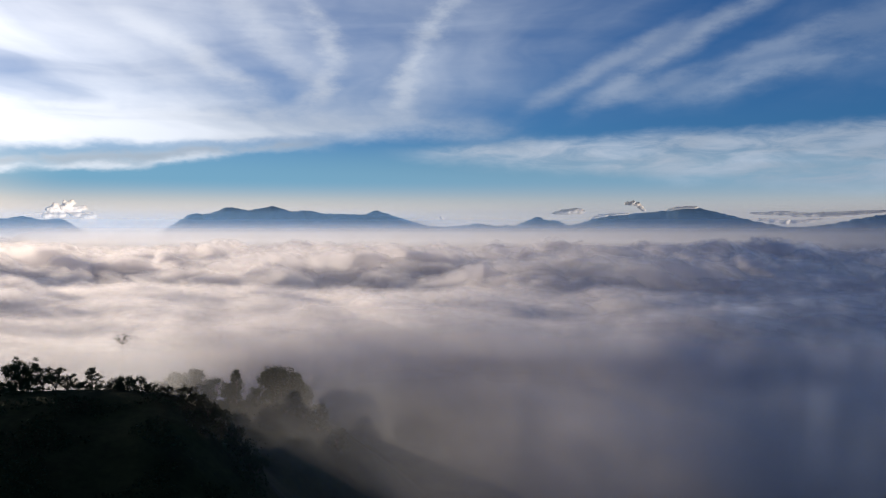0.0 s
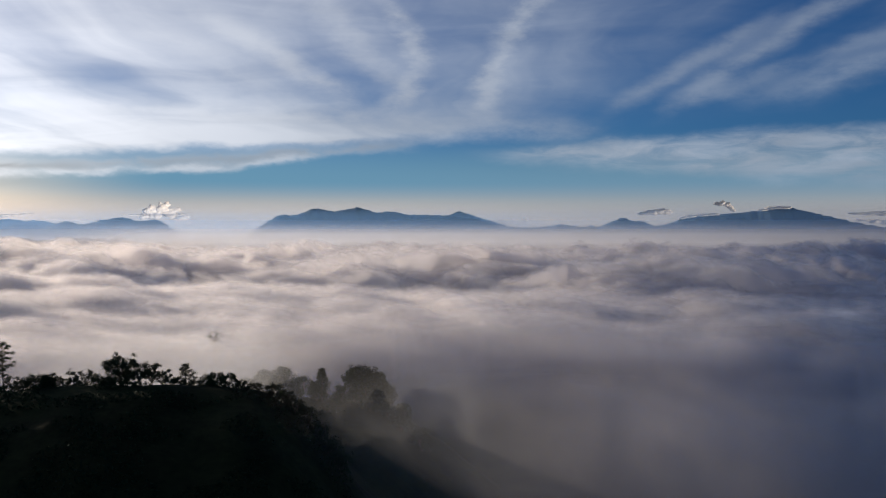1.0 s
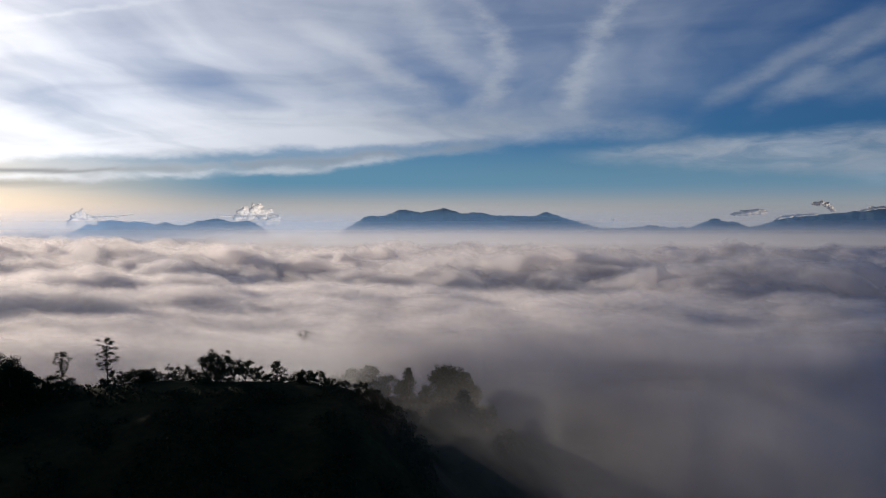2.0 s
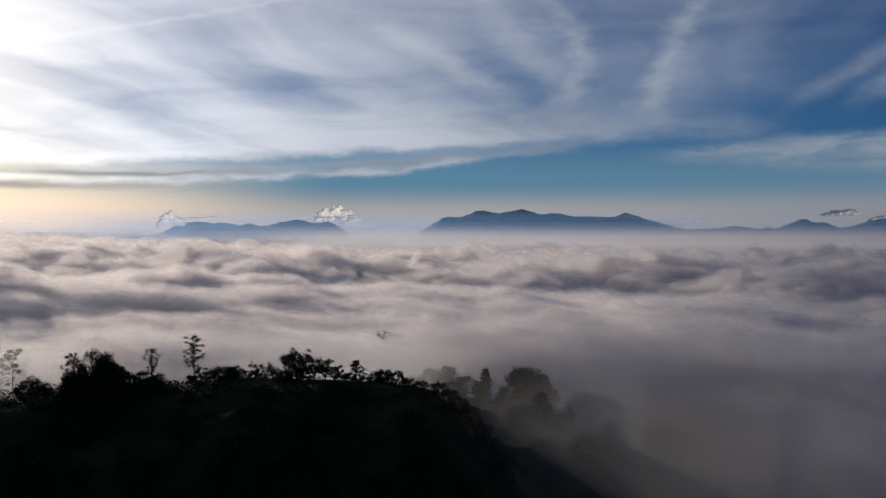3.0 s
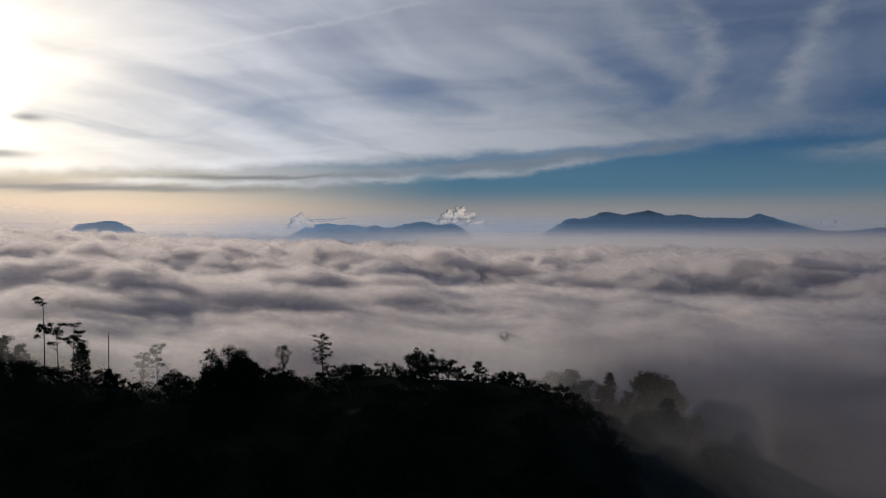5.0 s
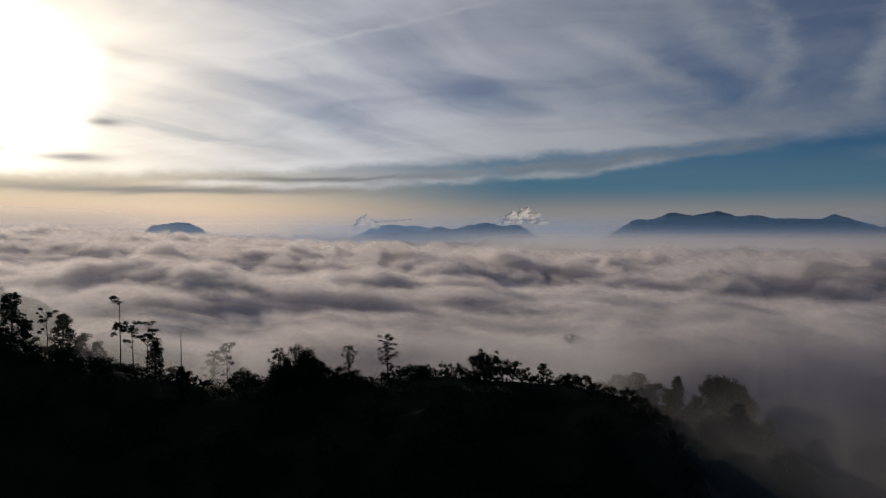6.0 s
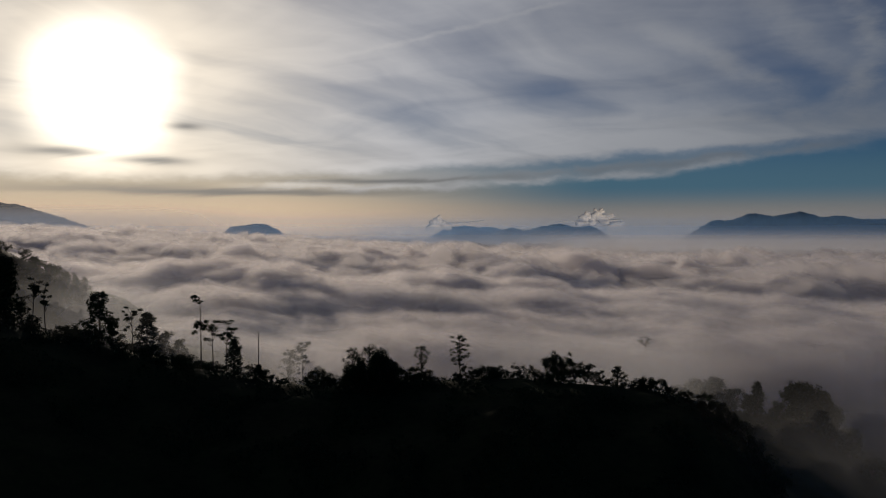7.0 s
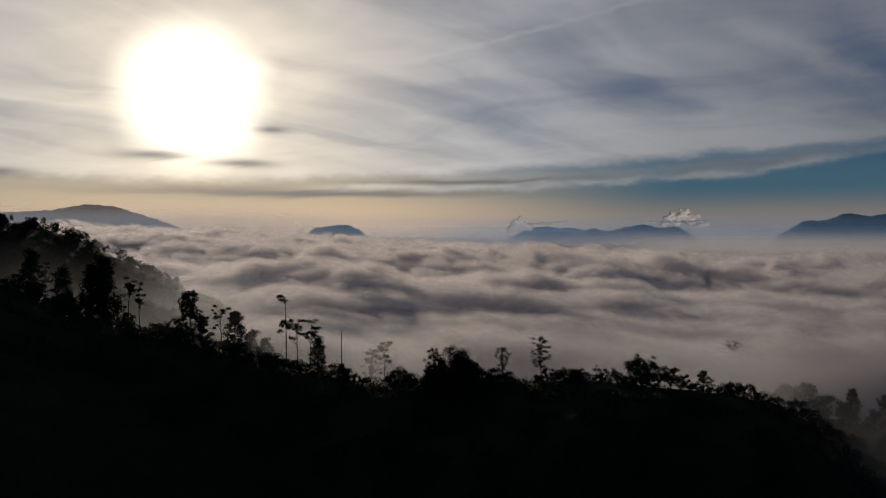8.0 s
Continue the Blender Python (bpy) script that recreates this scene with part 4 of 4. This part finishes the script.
# up the wooded slope
for kind, az, d, h, wide in [
        ("dense", 56.95, 312, 20.0, 0.55), ("dense", 56.1, 312, 12.5, 0.8), ("tuft", 60.7, 326, 20.0, 0.34), ("tuft", 59.9, 325, 18.5, 0.34), ("dense", 62.1, 332, 26.0, 0.28),
        ("dense", 62.8, 335, 22.0, 0.28), ("bush", 58.8, 322, 7.5, 1.6), ("bush", 58.0, 320, 7.0, 1.6), ("dense", 64.4, 340, 18.0, 0.4), ("dense", 66.2, 345, 20.0, 0.4),
        ("tuft", 65.3, 342, 17.0, 0.4), ("clump", 63.5, 330, 9.0, 0.8), ("dense", 61.3, 328, 11.0, 0.7), ("clump", 57.6, 318, 9.0, 0.9), ("bush", 55.4, 312, 5.0, 1.6),
        ("clump", 55.6, 690, 14.0, 0.8), ("clump", 55.0, 690, 9.0, 0.8), ("bush", 56.3, 690, 8.0, 2.0)]:
    grow(kind, az, d, h, wide, group="trees on the wooded slope")
# veiled trees on the spur beyond the nose
for kind, az, d, el_top, across in [
        ("bush", 11.75, 336, -8.9, 8.0), ("bush", 11.0, 337, -9.1, 7.0), ("bush", 10.35, 336, -9.5, 6.0), ("bush", 9.8, 330, -10.3, 6.5), ("dense", 14.1, 334, -9.3, 5.5), ("bush", 14.5, 336, -10.0, 6.0),
        ("bush", 16.8, 350, -9.0, 10.0), ("bush", 17.9, 352, -9.2, 9.0), ("bush", 15.6, 348, -9.7, 9.0), ("bush", 12.9, 332, -10.4, 7.0), ("bush", 19.0, 345, -9.7, 8.0),
        ("bush", 10.9, 328, -11.2, 8.0), ("bush", 8.8, 324, -11.6, 8.0), ("bush", 13.7, 322, -11.8, 8.0), ("bush", 7.4, 318, -13.2, 8.0), ("bush", 16.2, 325, -11.0, 8.0)]:
    tall = EYE_Z + d * math.tan(radians(el_top)) - spot(az, d).z
    grow(kind, az, d, max(tall, 3.0), across / max(tall, 3.0), "dark round-crowned tree rising out of the mist", "trees in the fog beyond the crest")

# ---- the wooded ridge further off: copies of a few grown trees ----
rng = random.Random(5)
leaf_share[0] = 0.22
stock = [grow(k, 66, 640, h, wd, group="trees of the far ridge") for k, h, wd in
         (("bush", 8.0, 1.5), ("clump", 10.0, 1.1), ("dense", 13.0, 0.6), ("bush", 10.0, 1.2), ("clump", 9.0, 1.4), ("slender", 13.0, None))]
for i in range(300):
    if i % 3 == 2:
        az = rng.uniform(50, 75)                            # brow of the near slope
        d = crest(az, rng.uniform(-14, 22))
    else:
        az = rng.uniform(57.5, 75)
        d = rng.uniform(600, 660) if i % 3 else rng.uniform(560, 650)
    p = spot(az, d)
    m = Matrix.Translation(p) @ Matrix.Rotation(rng.uniform(0, 6.28), 4, "Z") @ Matrix.Scale(rng.uniform(0.3, 0.6) if i % 3 == 2 else rng.uniform(0.45, 0.9), 4)
    tree = copy_thing(stock[(0, 3)[i % 2] if i % 3 == 2 else (0, 1, 3, 4, 0, 2, 3, 1)[i % 8] if i % 17 else 5], Matrix.Translation(p) @ Matrix.Rotation(rng.uniform(0, 6.28), 4, "Z"))
    tree.scale = (m.to_scale().x,) * 3

# ---- trees of the hollow, half hidden by the mist ----
for i in range(30):
    az, d, el_top = rng.uniform(47, 60), rng.uniform(330, 410), rng.uniform(-9.9, -8.4) + 0.3
    el_top += 0.16 * max(0, az - 50)
    p = spot(az, d)
    tall = EYE_Z + d * math.tan(radians(el_top)) - p.z
    if tall < 3:
        continue
    which = (1, 2, 4, 5, 2, 3)[i % 6]
    tree = copy_thing(stock[which], Matrix.Translation(p) @ Matrix.Rotation(rng.uniform(0, 6.28), 4, "Z"))
    tree.scale = (min(1.9, tall / (8.0, 10.0, 13.0, 10.0, 9.0, 13.0)[which]),) * 3
    tagged(tree, group="trees half hidden by mist")

# ---- bare pole on the slope ----
pole = new("pole")
pole.location = spot(47.05, crest(47.05, 3))
part("shaft", tube([Vector((0, 0, -0.6)), Vector((0.02, 0, 7)), Vector((-0.03, 0, 15.6)), Vector((0, 0, 18.2))], [0.2, 0.17, 0.12, 0.08], 8), MAT_BARK, pole)
part("bracket", tube([Vector((-0.25, 0, 15.2)), Vector((0.25, 0, 15.2))], [0.06, 0.06], 6), MAT_BARK, pole)
tagged(pole, "tall bare dark wooden pole standing in mist", "pole")

# ---- rough undergrowth over the hill ----
g = np.random.default_rng(4)
N = 60000
saz, sd = g.uniform(12, 76, N), np.concatenate([g.uniform(-70, 12, N // 2), g.uniform(-10, 330, N - N // 2)])
sd = crest_dist(saz) + sd
sx, sy = -np.sin(np.radians(saz)) * sd, np.cos(np.radians(saz)) * sd
patch = fbm(sx / 18, sy / 18, 2, 77)
keep = patch > -0.05
sx, sy, patch = sx[keep], sy[keep], patch[keep]
sz = land(sx, sy) + g.uniform(0.0, 0.5, len(sx)) + np.clip(patch, 0, 1) * g.uniform(0, 2.0, len(sx))
n = len(sx)
c = np.stack([sx, sy, sz], -1)
da = g.normal(0, 1, (n, 3))
da /= np.linalg.norm(da, axis=1)[:, None]
db = np.cross(da, g.normal(0, 1, (n, 3)))
db /= np.linalg.norm(db, axis=1)[:, None]
size = g.uniform(0.25, 0.6, n)[:, None]
quad = np.stack([c - da * size, c + db * size * 0.6, c + da * size, c - db * size * 0.6], 1).reshape(-1, 3)
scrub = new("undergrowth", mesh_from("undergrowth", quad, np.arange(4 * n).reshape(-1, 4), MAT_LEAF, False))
tagged(scrub, "rough dark scrub and ferns over the hillside", "undergrowth", kind="stuff")
